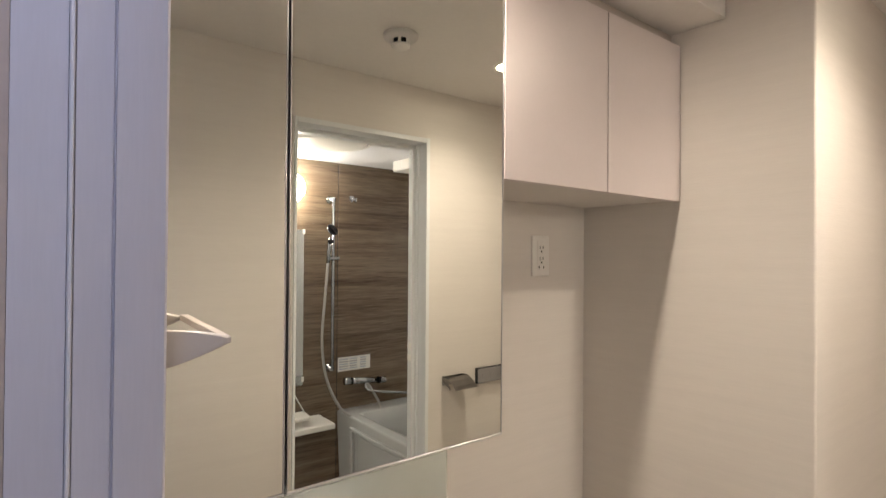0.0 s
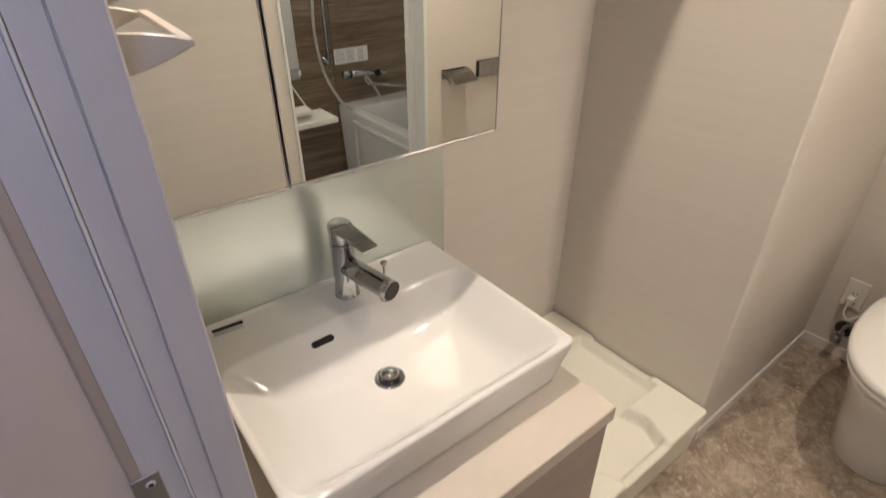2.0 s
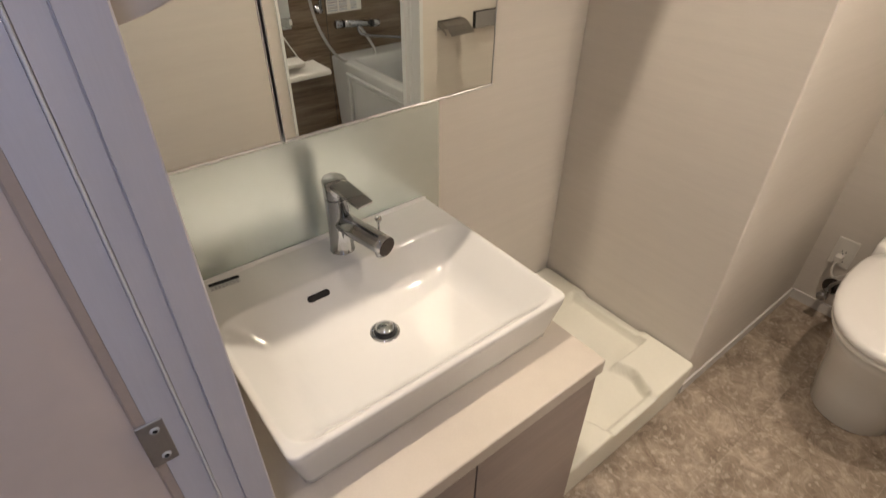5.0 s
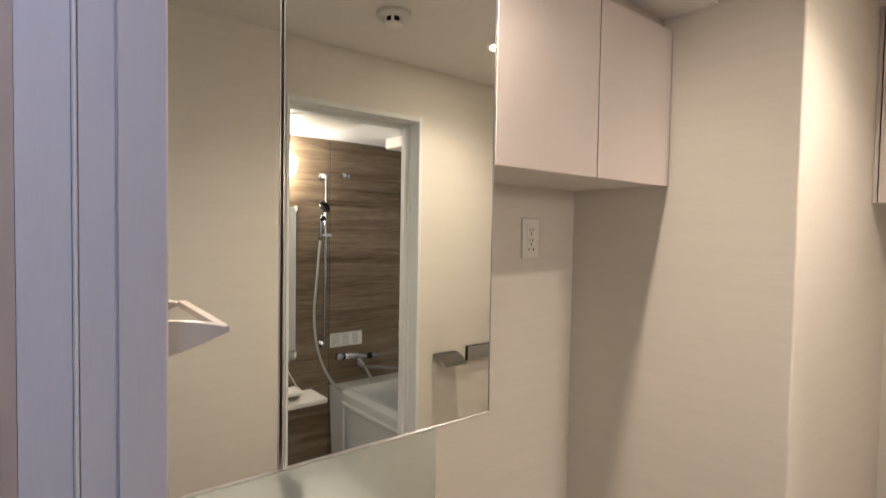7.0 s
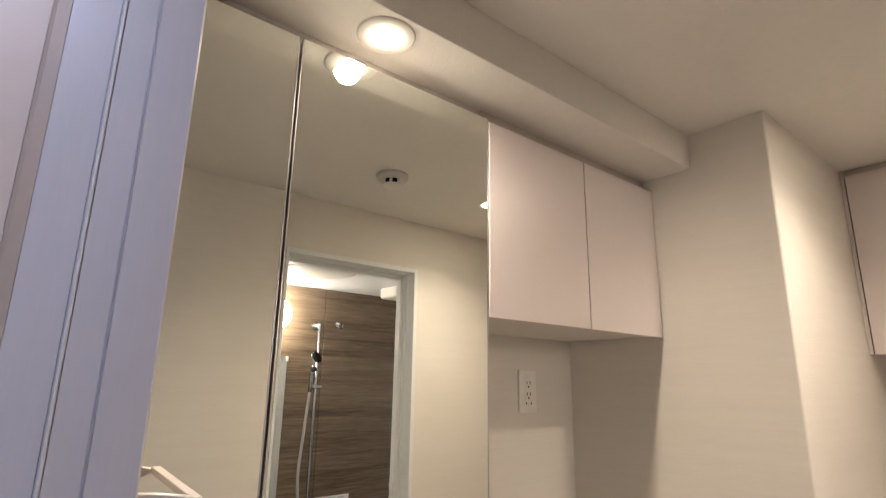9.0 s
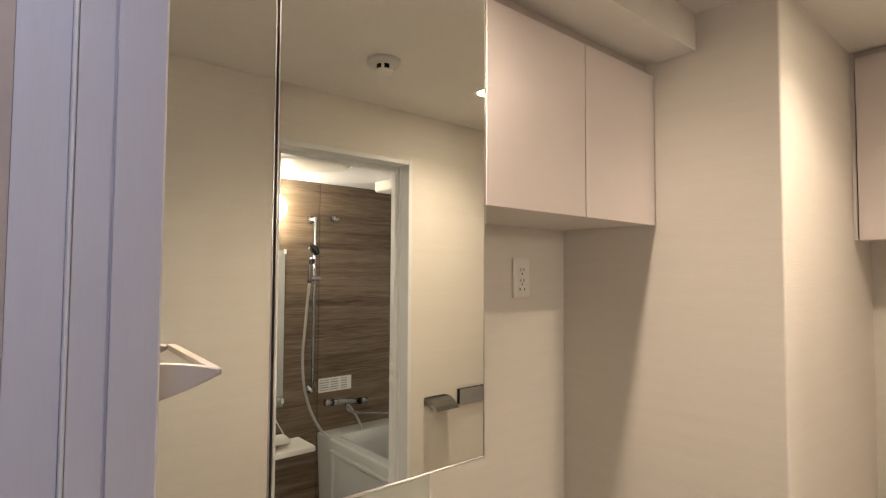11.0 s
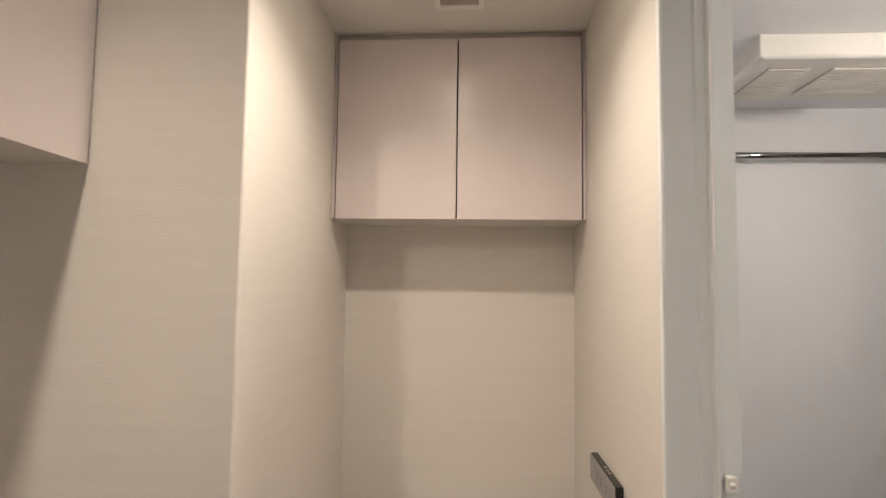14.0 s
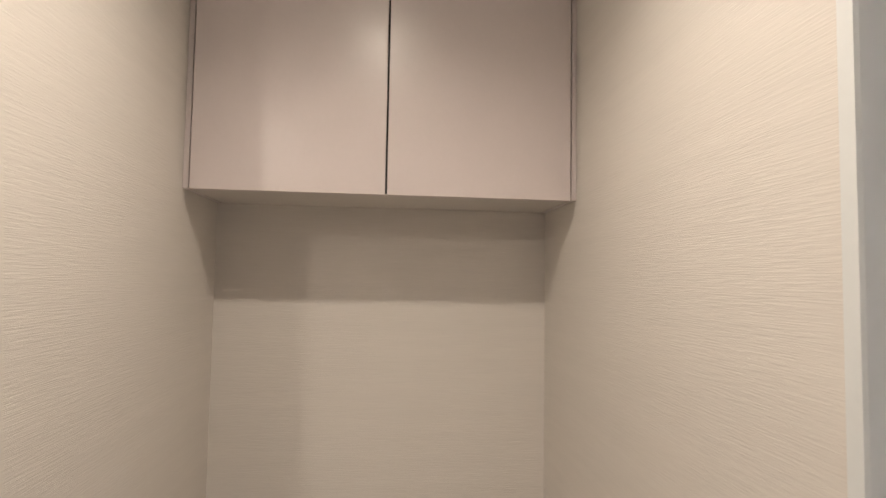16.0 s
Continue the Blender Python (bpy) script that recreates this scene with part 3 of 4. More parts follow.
bs = thing("basin", "white glazed ceramic rectangular basin on the counter", "basin", (0.438, 0.75, 0.66))
part("bowl", heightfield(*BAS, 230, 200, basin_top, 0.6595, 0.022, 0.0055), M_CERAMIC, bs)
dr_at = (0.433, 0.715, basin_top(0.433, 0.715))
dr = part("drain", turned(B(), [(0.032, 0.000), (0.031, 0.0030), (0.023, 0.0036), (0.0215, 0.001), (0.0, -0.001)], dr_at), M_CHROME, bs, "chrome drain ring")
part("drain_gap", turned(B(), [(0.0, 0.0042), (0.0205, 0.0044), (0.0205, 0.0005), (0.0, 0.0003)], dr_at), M_BLACK, dr)
part("plug", turned(B(), [(0.0, 0.0205), (0.008, 0.0200), (0.015, 0.0180), (0.0195, 0.0145), (0.0200, 0.0125), (0.0165, 0.0118), (0.0165, 0.0045), (0.0, 0.0040)], dr_at), M_CHROME, dr, "domed chrome drain plug")
ov = B()
oy, n = 0.832, 24
oz = basin_top(0.349, oy)
slope = math.atan2(basin_top(0.349, oy + 0.004) - basin_top(0.349, oy - 0.004), 0.008)
t = bmesh.new()
ring0 = [t.verts.new((0.018 * (1 if math.cos(a) > 0 else -1) + 0.0075 * math.cos(a), 0.0075 * math.sin(a), 0.0)) for a in (2 * math.pi * i / n for i in range(n))]
ring1 = [t.verts.new((v.co.x * 0.92, v.co.y * 0.8, 0.0012)) for v in ring0]
for i in range(n):
    t.faces.new((ring0[i], ring0[(i + 1) % n], ring1[(i + 1) % n], ring1[i]))
t.faces.new(ring1)
join(ov, t, Matrix.Translation((0.349, oy, oz + 0.0006)) @ Matrix.Rotation(slope, 4, "X"))
part("overflow_slot", ov, M_BLACK, bs, "dark overflow slot")
LABEL = Matrix.Translation((0.2040, 0.9625, Z_RIM)) @ Matrix.Rotation(radians(-5), 4, "Z")


def on_label(x0, x1, y0, y1, z0, z1):
    bm = box(B(), x0, x1, y0, y1, z0, z1)
    bmesh.ops.transform(bm, matrix=LABEL, verts=bm.verts[:])
    return bm


lb = part("label", on_label(-0.031, 0.031, -0.013, 0.013, 0.0001, 0.0004), M_LABEL, bs, "small printed sticker")
part("bar", on_label(-0.031, 0.031, 0.002, 0.013, 0.0004, 0.0006), M_BLACK, lb)
for k in range(3):
    for i in range(8):
        part("bar", on_label(-0.029 + i * 0.0073, -0.029 + i * 0.0073 + 0.004 + 0.0018 * ((i + k) % 2), -0.0115 + k * 0.0042, -0.0092 + k * 0.0042, 0.0004, 0.0006), M_GREY, lb)

# tap
FX, FY = 0.460, 0.923
fa = thing("basin_tap", "chrome single-lever mixer tap on the basin deck", "tap", (FX, FY, Z_RIM))
part("body", turned(B(), [(0.0, -0.002), (0.0285, -0.002), (0.0285, 0.002), (0.0268, 0.004), (0.0258, 0.05), (0.0258, 0.134), (0.0262, 0.1345), (0.0248, 0.136), (0.0, 0.136)], (FX, FY, Z_RIM - 0.001), seg=40), M_CHROME, fa)
cap = bmesh.new()
turned(cap, [(0.0, 0.137), (0.0248, 0.137), (0.0262, 0.1385), (0.0265, 0.172), (0.0256, 0.1748), (0.0, 0.1752)], (0, 0, 0), seg=40)
for v in cap.verts:
    if v.co.z > 0.15:
        v.co.z += 0.20 * v.co.y
bmesh.ops.translate(cap, verts=cap.verts[:], vec=(FX, FY, Z_RIM))
part("cap", cap, M_CHROME, fa)
lev = bmesh.new()
box(lev, -0.0225, 0.0225, -0.098, -0.008, -0.0062, 0.0002, 0.0016)
for v in lev.verts:
    if v.co.y < -0.05:
        v.co.x *= 0.86
bmesh.ops.transform(lev, matrix=Matrix.Translation((FX, FY, Z_RIM + 0.1752)) @ Matrix.Rotation(radians(10), 4, "Z") @ Matrix.Rotation(radians(11.3), 4, "X"), verts=lev.verts[:])
part("lever", lev, M_CHROME, fa)
TURN = Matrix.Translation((FX, FY, Z_RIM)) @ Matrix.Rotation(radians(15), 4, "Z")
spm = tube(B(), [(0, -0.005, 0.078), (0, -0.06, 0.072), (0, -0.120, 0.066), (0, -0.138, 0.0642)], 0.0228, 32)
bmesh.ops.transform(spm, matrix=TURN, verts=spm.verts[:])
sp_ = part("spout", spm, M_CHROME, fa)
ec = bmesh.new()
t = bmesh.new()
bmesh.ops.create_cone(t, cap_ends=True, segments=32, radius1=0.0218, radius2=0.0218, depth=0.003)
join(ec, t, TURN @ Matrix.Translation((0, -0.1385, 0.0641)) @ Matrix.Rotation(radians(96), 4, "X"))
part("end_cap", ec, M_DARKLENS, sp_, "dark glossy spout end")
aer = turned(B(), [(0.0, -0.012), (0.0105, -0.012), (0.0115, -0.010), (0.0115, 0.004), (0.0, 0.004)], (0, -0.118, 0.046), seg=24)
bmesh.ops.transform(aer, matrix=TURN, verts=aer.verts[:])
part("aerator", aer, M_CHROME, sp_)
pr = thing("popup_rod", "small chrome pull rod for the drain plug", "pull rod", (0.559, 0.924, Z_RIM))
part("rod", turned(B(), [(0.006, -0.002), (0.006, 0.002), (0.0025, 0.004), (0.0025, 0.032), (0.0, 0.033)], (0.559, 0.924, Z_RIM), seg=16), M_CHROME, pr)
part("knob", turned(B(), [(0.0, 0.028), (0.004, 0.029), (0.0078, 0.036), (0.0085, 0.040), (0.0075, 0.043), (0.0, 0.044)], (0.559, 0.924, Z_RIM), seg=24), M_CHROME, pr)

# wall trough beside the door frame
TZ = 1.418
tr = thing("wall_holder", "pale plastic open wall holder beside the mirror", "holder", (X_DOOR, 0.6, TZ))


def cap_shape(bm, y0, y1):
    t = bmesh.new()
    n, rings = 14, []
    for y in (y0, y0 + 0.0015, y1 - 0.0015, y1):
        s = 0.94 if y in (y0, y1) else 1.0
        up_ = [(0.0855 + (0.0665 * i / n) * s, TZ + 0.004 - 0.010 * (i / n) ** 2 - (1 - s) * 0.01) for i in range(n + 1)]
        dn = [(0.0855 + (0.0665 * i / n) * s, TZ - 0.030 + 0.0190 * (i / n) ** 1.5 + (1 - s) * 0.01) for i in range(n, -1, -1)]
        rings.append([t.verts.new((x, y, z)) for x, z in up_ + dn])
    for a, b in zip(rings, rings[1:]):
        for i in range(len(a)):
            j = (i + 1) % len(a)
            t.faces.new((a[i], a[j], b[j], b[i]))
    t.faces.new(rings[0][::-1])
    t.faces.new(rings[-1])
    bmesh.ops.recalc_face_normals(t, faces=t.faces[:])
    join(bm, t)
    return bm


part("end_plate", cap_shape(B(), 0.500, 0.507), M_HOLDER, tr)
part("end_plate", cap_shape(B(), 0.690, 0.697), M_HOLDER, tr)
part("front_rail", prism(B(), [(0.143, 0.505), (0.151, 0.503), (0.160, 0.690), (0.151, 0.692)], TZ - 0.0115, TZ - 0.0045, 0.001), M_HOLDER, tr)
part("back_plate", box(B(), 0.0855, 0.090, 0.507, 0.690, TZ - 0.026, TZ + 0.004, 0.001), M_HOLDER, tr)
part("tray", prism(B(), [(0.090, 0.507), (0.116, 0.507), (0.120, 0.690), (0.090, 0.690)], TZ - 0.0195, TZ - 0.0170), M_HOLDER, tr)

# ---------------------------------------------------------------- washing machine bay
def cabinet_doors(parent, axis, face, thick, spans, z0, z1):
    for a, b in spans:
        bm = B()
        if axis == "y":
            box(bm, a, b, face, face + thick, z0, z1, 0.0012)
        else:
            box(bm, face, face + thick, a, b, z0, z1, 0.0012)
        part("door", bm, M_CAB, parent)


wa = thing("wall_cabinet", "rose-grey laminate two-door wall cabinet over the washing bay", "cabinet", (1.08, 0.9, 1.636), "wall cabinets")
part("body", box(B(), 0.7465, X_BAY - 0.001, 0.788, Y_WALL - 0.001, 1.637, 2.058), M_CABIN, wa)
cabinet_doors(wa, "y", 0.763, 0.019, ((0.7460, 1.0840), (1.0880, X_BAY - 0.003)), 1.634, 2.061)
# shade between the two doors, drawn as a black strip
part("gap_shade", box(B(), 1.077, 1.095, 0.7825, 0.7875, 1.640, 2.056), M_DARK, wa, "black strip for the shade in the door gap")
# gap under the soffit: its shade is in the filler's darker colour
part("filler", box(B(), 0.7465, X_BAY - 0.001, 0.79, 0.805, 2.058, Z_BEAM), M_FILLER, wa, "filler strip with the gap's shade in its colour")

wb = thing("wall_cabinet", "rose-grey laminate two-door wall cabinet over the toilet", "cabinet", (2.15, 0.05, 1.605), "wall cabinets")
X_B = 2.036
part("body", box(B(), X_B + 0.030, X_BACK - 0.001, Y_R + 0.012, Y_NL - 0.012, 1.608, 2.176), M_CABIN, wb)
cabinet_doors(wb, "x", X_B, 0.019, ((0.0545, Y_NL - 0.0160), (Y_R + 0.0160, 0.0505)), 1.605, 2.176)
# black strip in place of the shade behind the middle gap
part("gap_shade", box(B(), X_B + 0.0195, X_B + 0.029, 0.045, 0.060, 1.612, 2.172), M_DARK, wb, "black strip for the shade in the door gap")
# shade in the side reveals, likewise black strips
for y0, y1 in ((Y_NL - 0.0215, Y_NL - 0.0118), (Y_R + 0.0118, Y_R + 0.0215)):
    part("reveal", box(B(), X_B + 0.0195, X_B + 0.0295, y0, y1, 1.612, 2.172), M_DARK, wb, "black strip for the shade in the reveal beside the door")
part("side_filler", box(B(), X_B + 0.009, X_BACK - 0.001, Y_NL - 0.0115, Y_NL - 0.001, 1.607, Z_C - 0.001), M_CAB, wb)
part("side_filler", box(B(), X_B + 0.009, X_BACK - 0.001, Y_R + 0.001, Y_R + 0.0115, 1.607, Z_C - 0.001), M_CAB, wb)
# top filler coloured darker for the shade below the ceiling
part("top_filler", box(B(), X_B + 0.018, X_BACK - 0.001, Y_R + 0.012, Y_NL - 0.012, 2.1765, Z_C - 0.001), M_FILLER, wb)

PX0, PX1, PY0, PY1 = 0.782, X_BAY - 0.004, 0.425, Y_WALL - 0.004


def pan_top(x, y):
    """Corner pads, low rims and sunken middle of the pan."""
    u, v = x - PX0, y - PY0
    ur, vr = PX1 - x, PY1 - y
    rim = ease((min(u, ur, v, vr) - 0.026) / 0.010)
    inside = -0.046 * rim
    low = -0.014 * ease((min(u, ur) - 0.20) / 0.02) - 0.014 * ease((min(v, vr) - 0.19) / 0.02)
    low = max(low, -0.014)
    pad = 1.0
    for cu, cv in ((u, v), (ur, v), (u, vr), (ur, vr)):
        wob = 0.012 * math.sin(cv * 42)
        pad = min(pad, max(ease((cu - 0.185 - wob) / 0.012), ease((cv - 0.165) / 0.012)))
    return 0.166 + min(0, (inside + (low if rim < 0.5 else 0)) * pad)


wp = solid("washing_machine_pan", heightfield(PX0, PX1, PY0, PY1, 110, 110, pan_top, 0.0, 0.012, 0.006), M_PAN, "raised cream plastic washing machine pan with corner pads", "drain pan")

ol = thing("wall_outlet", "white double wall socket with earth terminals", "socket", (1.208, Y_WALL, 1.483), "wall sockets")


def outlet(parent, m, two=True):
    """A socket plate in its own plan: x across, z up, facing -y; m lays it on its wall."""
    def lay(bm):
        bmesh.ops.transform(bm, matrix=m, verts=bm.verts[:])
        return bm
    pl = part("plate", lay(box(B(), -0.036, 0.036, -0.008, 0, -0.06, 0.06, 0.003)), M_PLASTIC, parent)
    part("insert", lay(box(B(), -0.018, 0.018, -0.0095, -0.008, -0.048, 0.048, 0.0006, 1)), M_PLASTIC, pl)
    for z in ((0.016, -0.016) if two else (0.0,)):
        for x in (-0.0065, 0.0065):
            part("slot", lay(box(B(), x - 0.0011, x + 0.0011, -0.0099, -0.0092, z + 0.004, z + 0.013)), M_BLACK, pl)
        part("earth_hole", lay(box(B(), -0.0022, 0.0022, -0.0099, -0.0092, z - 0.006, z - 0.001)), M_BLACK, pl)
    for x in (-0.010, 0.010):
        part("terminal", lay(box(B(), x - 0.002, x + 0.002, -0.0099, -0.0092, -0.037, -0.031)), M_BLACK, pl)


outlet(ol, Matrix.Translation((1.208, Y_WALL, 1.483)))

wf = thing("washing_machine_tap", "chrome wall tap for a washing machine", "tap", (0.94, Y_WALL, 1.47))
part("flange", turned(B(), [(0.0, -0.012), (0.020, -0.012), (0.026, -0.004), (0.026, 0.0), (0.0, 0.0)], (0.93, Y_WALL, 1.485), "Y", 24), M_CHROME, wf)
part("body", tube(B(), spline([(0.93, Y_WALL - 0.008, 1.485), (0.93, Y_WALL - 0.035, 1.485), (0.93, Y_WALL - 0.05, 1.472), (0.93, Y_WALL - 0.05, 1.44)], 5), 0.011, 16), M_CHROME, wf)
part("nozzle", turned(B(), [(0.0, -0.022), (0.009, -0.022), (0.010, -0.008), (0.014, -0.006), (0.014, 0.008), (0.0, 0.008)], (0.93, Y_WALL - 0.05, 1.448), seg=20), M_STEEL, wf)
part("handle", turned(B(), [(0.0, 0.0), (0.009, 0.0), (0.011, 0.012), (0.015, 0.016), (0.015, 0.030), (0.0, 0.031)], (0.941, Y_WALL - 0.036, 1.487), "X", 20), M_CHROME, wf)

# ---------------------------------------------------------------- toilet niche
TY = 0.05


def oval(cx, cy, front, back, half, n=40, power=2.3):
    """Outline of a toilet seat or pedestal: rounded towards -x, squarer towards +x."""
    out = []
    for i in range(n):
        a = 2 * math.pi * i / n
        c, s = math.cos(a), math.sin(a)
        p = power if c < 0 else 3.5
        r = (abs(c) ** p + abs(s) ** p) ** (-1 / p)
        out.append((cx + r * c * (back if c > 0 else front), cy + r * s * half))
    return out


def lofted(rings):
    """A skin over outlines at heights, closed at both ends."""
    bm = bmesh.new()
    vs = [[bm.verts.new((x, y, z)) for x, y in o] for o, z in rings]
    for a, b in zip(vs, vs[1:]):
        for i in range(len(a)):
            j = (i + 1) % len(a)
            bm.faces.new((a[i], a[j], b[j], b[i]))
    bm.faces.new(vs[0][::-1])
    bm.faces.new(vs[-1])
    for f in bm.faces:
        f.smooth = True
    bmesh.ops.recalc_face_normals(bm, faces=bm.faces[:])
    return bm


to = thing("toilet", "white ceramic toilet with closed washlet lid", "toilet", (1.95, TY, 0))
part("bowl", lofted([(oval(1.97, TY, 0.252, 0.24, 0.140), 0.0), (oval(1.97, TY, 0.256, 0.24, 0.144), 0.006), (oval(1.96, TY, 0.262, 0.25, 0.148), 0.12), (oval(1.945, TY, 0.295, 0.26, 0.163), 0.25),
                     (oval(1.93, TY, 0.335, 0.28, 0.178), 0.34), (oval(1.93, TY, 0.35, 0.28, 0.186), 0.375), (oval(1.93, TY, 0.345, 0.28, 0.182), 0.383)]), M_CERAMIC, to)
part("seat", lofted([(oval(1.93, TY, 0.36, 0.20, 0.192), 0.385), (oval(1.93, TY, 0.368, 0.20, 0.198), 0.390), (oval(1.93, TY, 0.368, 0.20, 0.198), 0.400), (oval(1.93, TY, 0.362, 0.20, 0.194), 0.405)]), M_PLASTIC, to)
part("lid", lofted([(oval(1.93, TY, 0.362, 0.19, 0.194), 0.407), (oval(1.93, TY, 0.374, 0.19, 0.204), 0.412), (oval(1.93, TY, 0.374, 0.19, 0.204), 0.428), (oval(1.93, TY, 0.362, 0.19, 0.196), 0.440),
                    (oval(1.93, TY, 0.30, 0.16, 0.16), 0.446)]), M_SEATLID, to)
part("rear_unit", box(B(), 2.08, 2.22, TY - 0.20, TY + 0.20, 0.385, 0.47, 0.02, 4), M_SEATLID, to)
part("tank", box(B(), 2.10, X_BACK - 0.004, TY - 0.165, TY + 0.165, 0.40, 0.637, 0.03, 5), M_CERAMIC, to)
part("tank_lid", lofted([(oval(2.175, TY, 0.078, 0.078, 0.172), 0.637), (oval(2.175, TY, 0.082, 0.080, 0.178), 0.644), (oval(2.175, TY, 0.080, 0.080, 0.176), 0.662), (oval(2.175, TY, 0.06, 0.06, 0.14), 0.671)]), M_CERAMIC, to)
part("flush_handle", box(B(), 2.105, 2.135, TY + 0.168, TY + 0.185, 0.630, 0.647, 0.003), M_BLACK, to, "dark flush lever")

o2 = thing("wall_outlet", "white low wall socket behind the toilet", "socket", (X_BACK, 0.358, 0.29), "wall sockets")
outlet(o2, Matrix.Translation((X_BACK, 0.345, 0.285)) @ Matrix.Rotation(radians(-90), 4, "Z"), False)
pg = thing("power_plug", "grey plug with cable in the low socket", "plug", (X_BACK - 0.02, 0.35, 0.27))
part("plug_body", box(B(), X_BACK - 0.045, X_BACK - 0.0105, 0.334, 0.360, 0.256, 0.282, 0.004), M_PLASTIC, pg)
part("cable", tube(B(), spline([(X_BACK - 0.04, 0.347, 0.262), (X_BACK - 0.05, 0.345, 0.22), (X_BACK - 0.045, 0.32, 0.20), (X_BACK - 0.06, 0.26, 0.30), (X_BACK - 0.06, 0.235, 0.40)], 6), 0.004, 10), M_PLASTIC, pg)
sv = thing("stop_valve", "chrome angle stop valve with hose on the wall", "valve", (X_BACK, 0.33, 0.12))
# rosette coloured dark for what the chrome mirrors
part("rosette", turned(B(), [(0.0, 0.0), (0.034, 0.0), (0.032, -0.008), (0.022, -0.013), (0.0, -0.014)], (X_BACK, 0.325, 0.13), "X", 28), M_CHROMEREFLECT, sv, "chrome rosette with a dark reflection in its colour")
part("valve_body", tube(B(), [(X_BACK - 0.006, 0.325, 0.13), (X_BACK - 0.075, 0.325, 0.13)], 0.012, 16), M_CHROME, sv)
part("knob", turned(B(), [(0.0, -0.03), (0.017, -0.03), (0.019, -0.026), (0.019, -0.006), (0.014, 0.0), (0.0, 0.0)], (X_BACK - 0.075, 0.325, 0.13), "X", 20), M_CHROME, sv)
part("hose", tube(B(), spline([(X_BACK - 0.05, 0.325, 0.132), (X_BACK - 0.052, 0.318, 0.17), (X_BACK - 0.06, 0.28, 0.22), (X_BACK - 0.07, 0.24, 0.27)], 6), 0.006, 10), M_STEEL, sv)

ph = thing("paper_holder", "satin steel toilet paper holder with cover flap", "paper holder", (1.56, Y_R, 0.92))
part("back_plate", box(B(), 1.468, 1.585, Y_R, Y_R + 0.004, 0.905, 0.945, 0.001), M_STEEL, ph)
flap = bmesh.new()
prof = [(0.004, 0.945), (0.03, 0.945), (0.06, 0.935), (0.085, 0.917), (0.100, 0.902)]
lines = [[flap.verts.new((x, Y_R + y + dy, z + dz)) for y, z in prof] for x, dy, dz in ((1.464, 0, 0), (1.590, 0, 0))]
for i in range(len(prof) - 1):
    flap.faces.new((lines[0][i], lines[1][i], lines[1][i + 1], lines[0][i + 1]))
bmesh.ops.solidify(flap, geom=flap.faces[:], thickness=0.0025)
bmesh.ops.recalc_face_normals(flap, faces=flap.faces[:])
part("flap", flap, M_STEEL, ph)
part("arm", tube(B(), [(1.472, Y_R + 0.003, 0.925), (1.472, Y_R + 0.05, 0.905), (1.472, Y_R + 0.055, 0.895)], 0.004, 10), M_STEEL, ph)
part("arm", tube(B(), [(1.582, Y_R + 0.003, 0.925), (1.582, Y_R + 0.05, 0.905), (1.582, Y_R + 0.055, 0.895)], 0.004, 10), M_STEEL, ph)

rc = thing("toilet_remote", "grey and black slim toilet remote panel on the wall", "remote panel", (1.79, Y_R, 0.93))
rb = part("case", box(B(), 1.662, 1.918, Y_R + 0.001, Y_R + 0.018, 0.888, 0.958, 0.002), M_BLACK, rc)
part("front", box(B(), 1.664, 1.916, Y_R + 0.018, Y_R + 0.0215, 0.890, 0.956, 0.001), M_REMOTE, rb, "grey front panel")
for i in range(4):
    part("button", box(B(), 1.69 + i * 0.05, 1.725 + i * 0.05, Y_R + 0.0214, Y_R + 0.0228, 0.912, 0.934, 0.0005, 1), M_REMOTE, rb)
for i in range(3):
    part("key", box(B(), 1.745 + i * 0.022, 1.757 + i * 0.022, Y_R + 0.006, Y_R + 0.013, 0.9578, 0.9592, 0.0003, 1), M_STEEL, rb)

ve = thing("ceiling_vent", "white square ceiling vent grille", "vent", (1.815, 0.05, Z_C))
fm = B()
for a, b, c, d in ((1.755, 1.883, -0.027, -0.011), (1.755, 1.883, 0.097, 0.113), (1.755, 1.771, -0.011, 0.097), (1.867, 1.883, -0.011, 0.097)):
    box(fm, a, b, c, d, Z_C - 0.014, Z_C, 0.002)
part("frame", fm, M_PLASTIC, ve)
part("backing", box(B(), 1.771, 1.867, -0.011, 0.097, Z_C - 0.004, Z_C - 0.001), M_REMOTE, ve)
for i in range(13):
    x = 1.773 + i * 0.0072
    part("slat", box(B(), x, x + 0.0036, -0.010, 0.096, Z_C - 0.010, Z_C - 0.0042), M_FILLER, ve)


def downlight(at, label, r=0.034):
    dl = thing("downlight", label, "downlight", at, "recessed downlights")
    part("trim", turned(B(), [(r, 0.0), (r + 0.002, -0.004), (0.048, -0.005), (0.052, -0.002), (0.052, 0.0)], at, seg=40), M_PLASTIC, dl)
    part("lens", turned(B(), [(0.0, -0.0032), (r, -0.003), (r, -0.0005), (0.0, -0.0005)], at, seg=32), M_LAMP, dl, "glowing warm lens")


downlight((0.436, 0.705, Z_BEAM), "recessed warm downlight in the soffit, switched on", 0.026)
downlight((1.445, 0.07, Z_C), "recessed warm downlight in the ceiling, switched on", 0.038)

sd = thing("smoke_detector", "white round ceiling smoke detector", "smoke detector", (0.965, 0.065, Z_C))
part("base", turned(B(), [(0.0, 0.0), (0.056, 0.0), (0.056, -0.012), (0.050, -0.018), (0.0, -0.016)], (0.965, 0.065, Z_C), seg=36), M_GREYWHITE, sd)
part("neck", turned(B(), [(0.0, -0.016), (0.026, -0.016), (0.026, -0.034), (0.0, -0.034)], (0.965, 0.065, Z_C), seg=30), M_BLACK, sd)
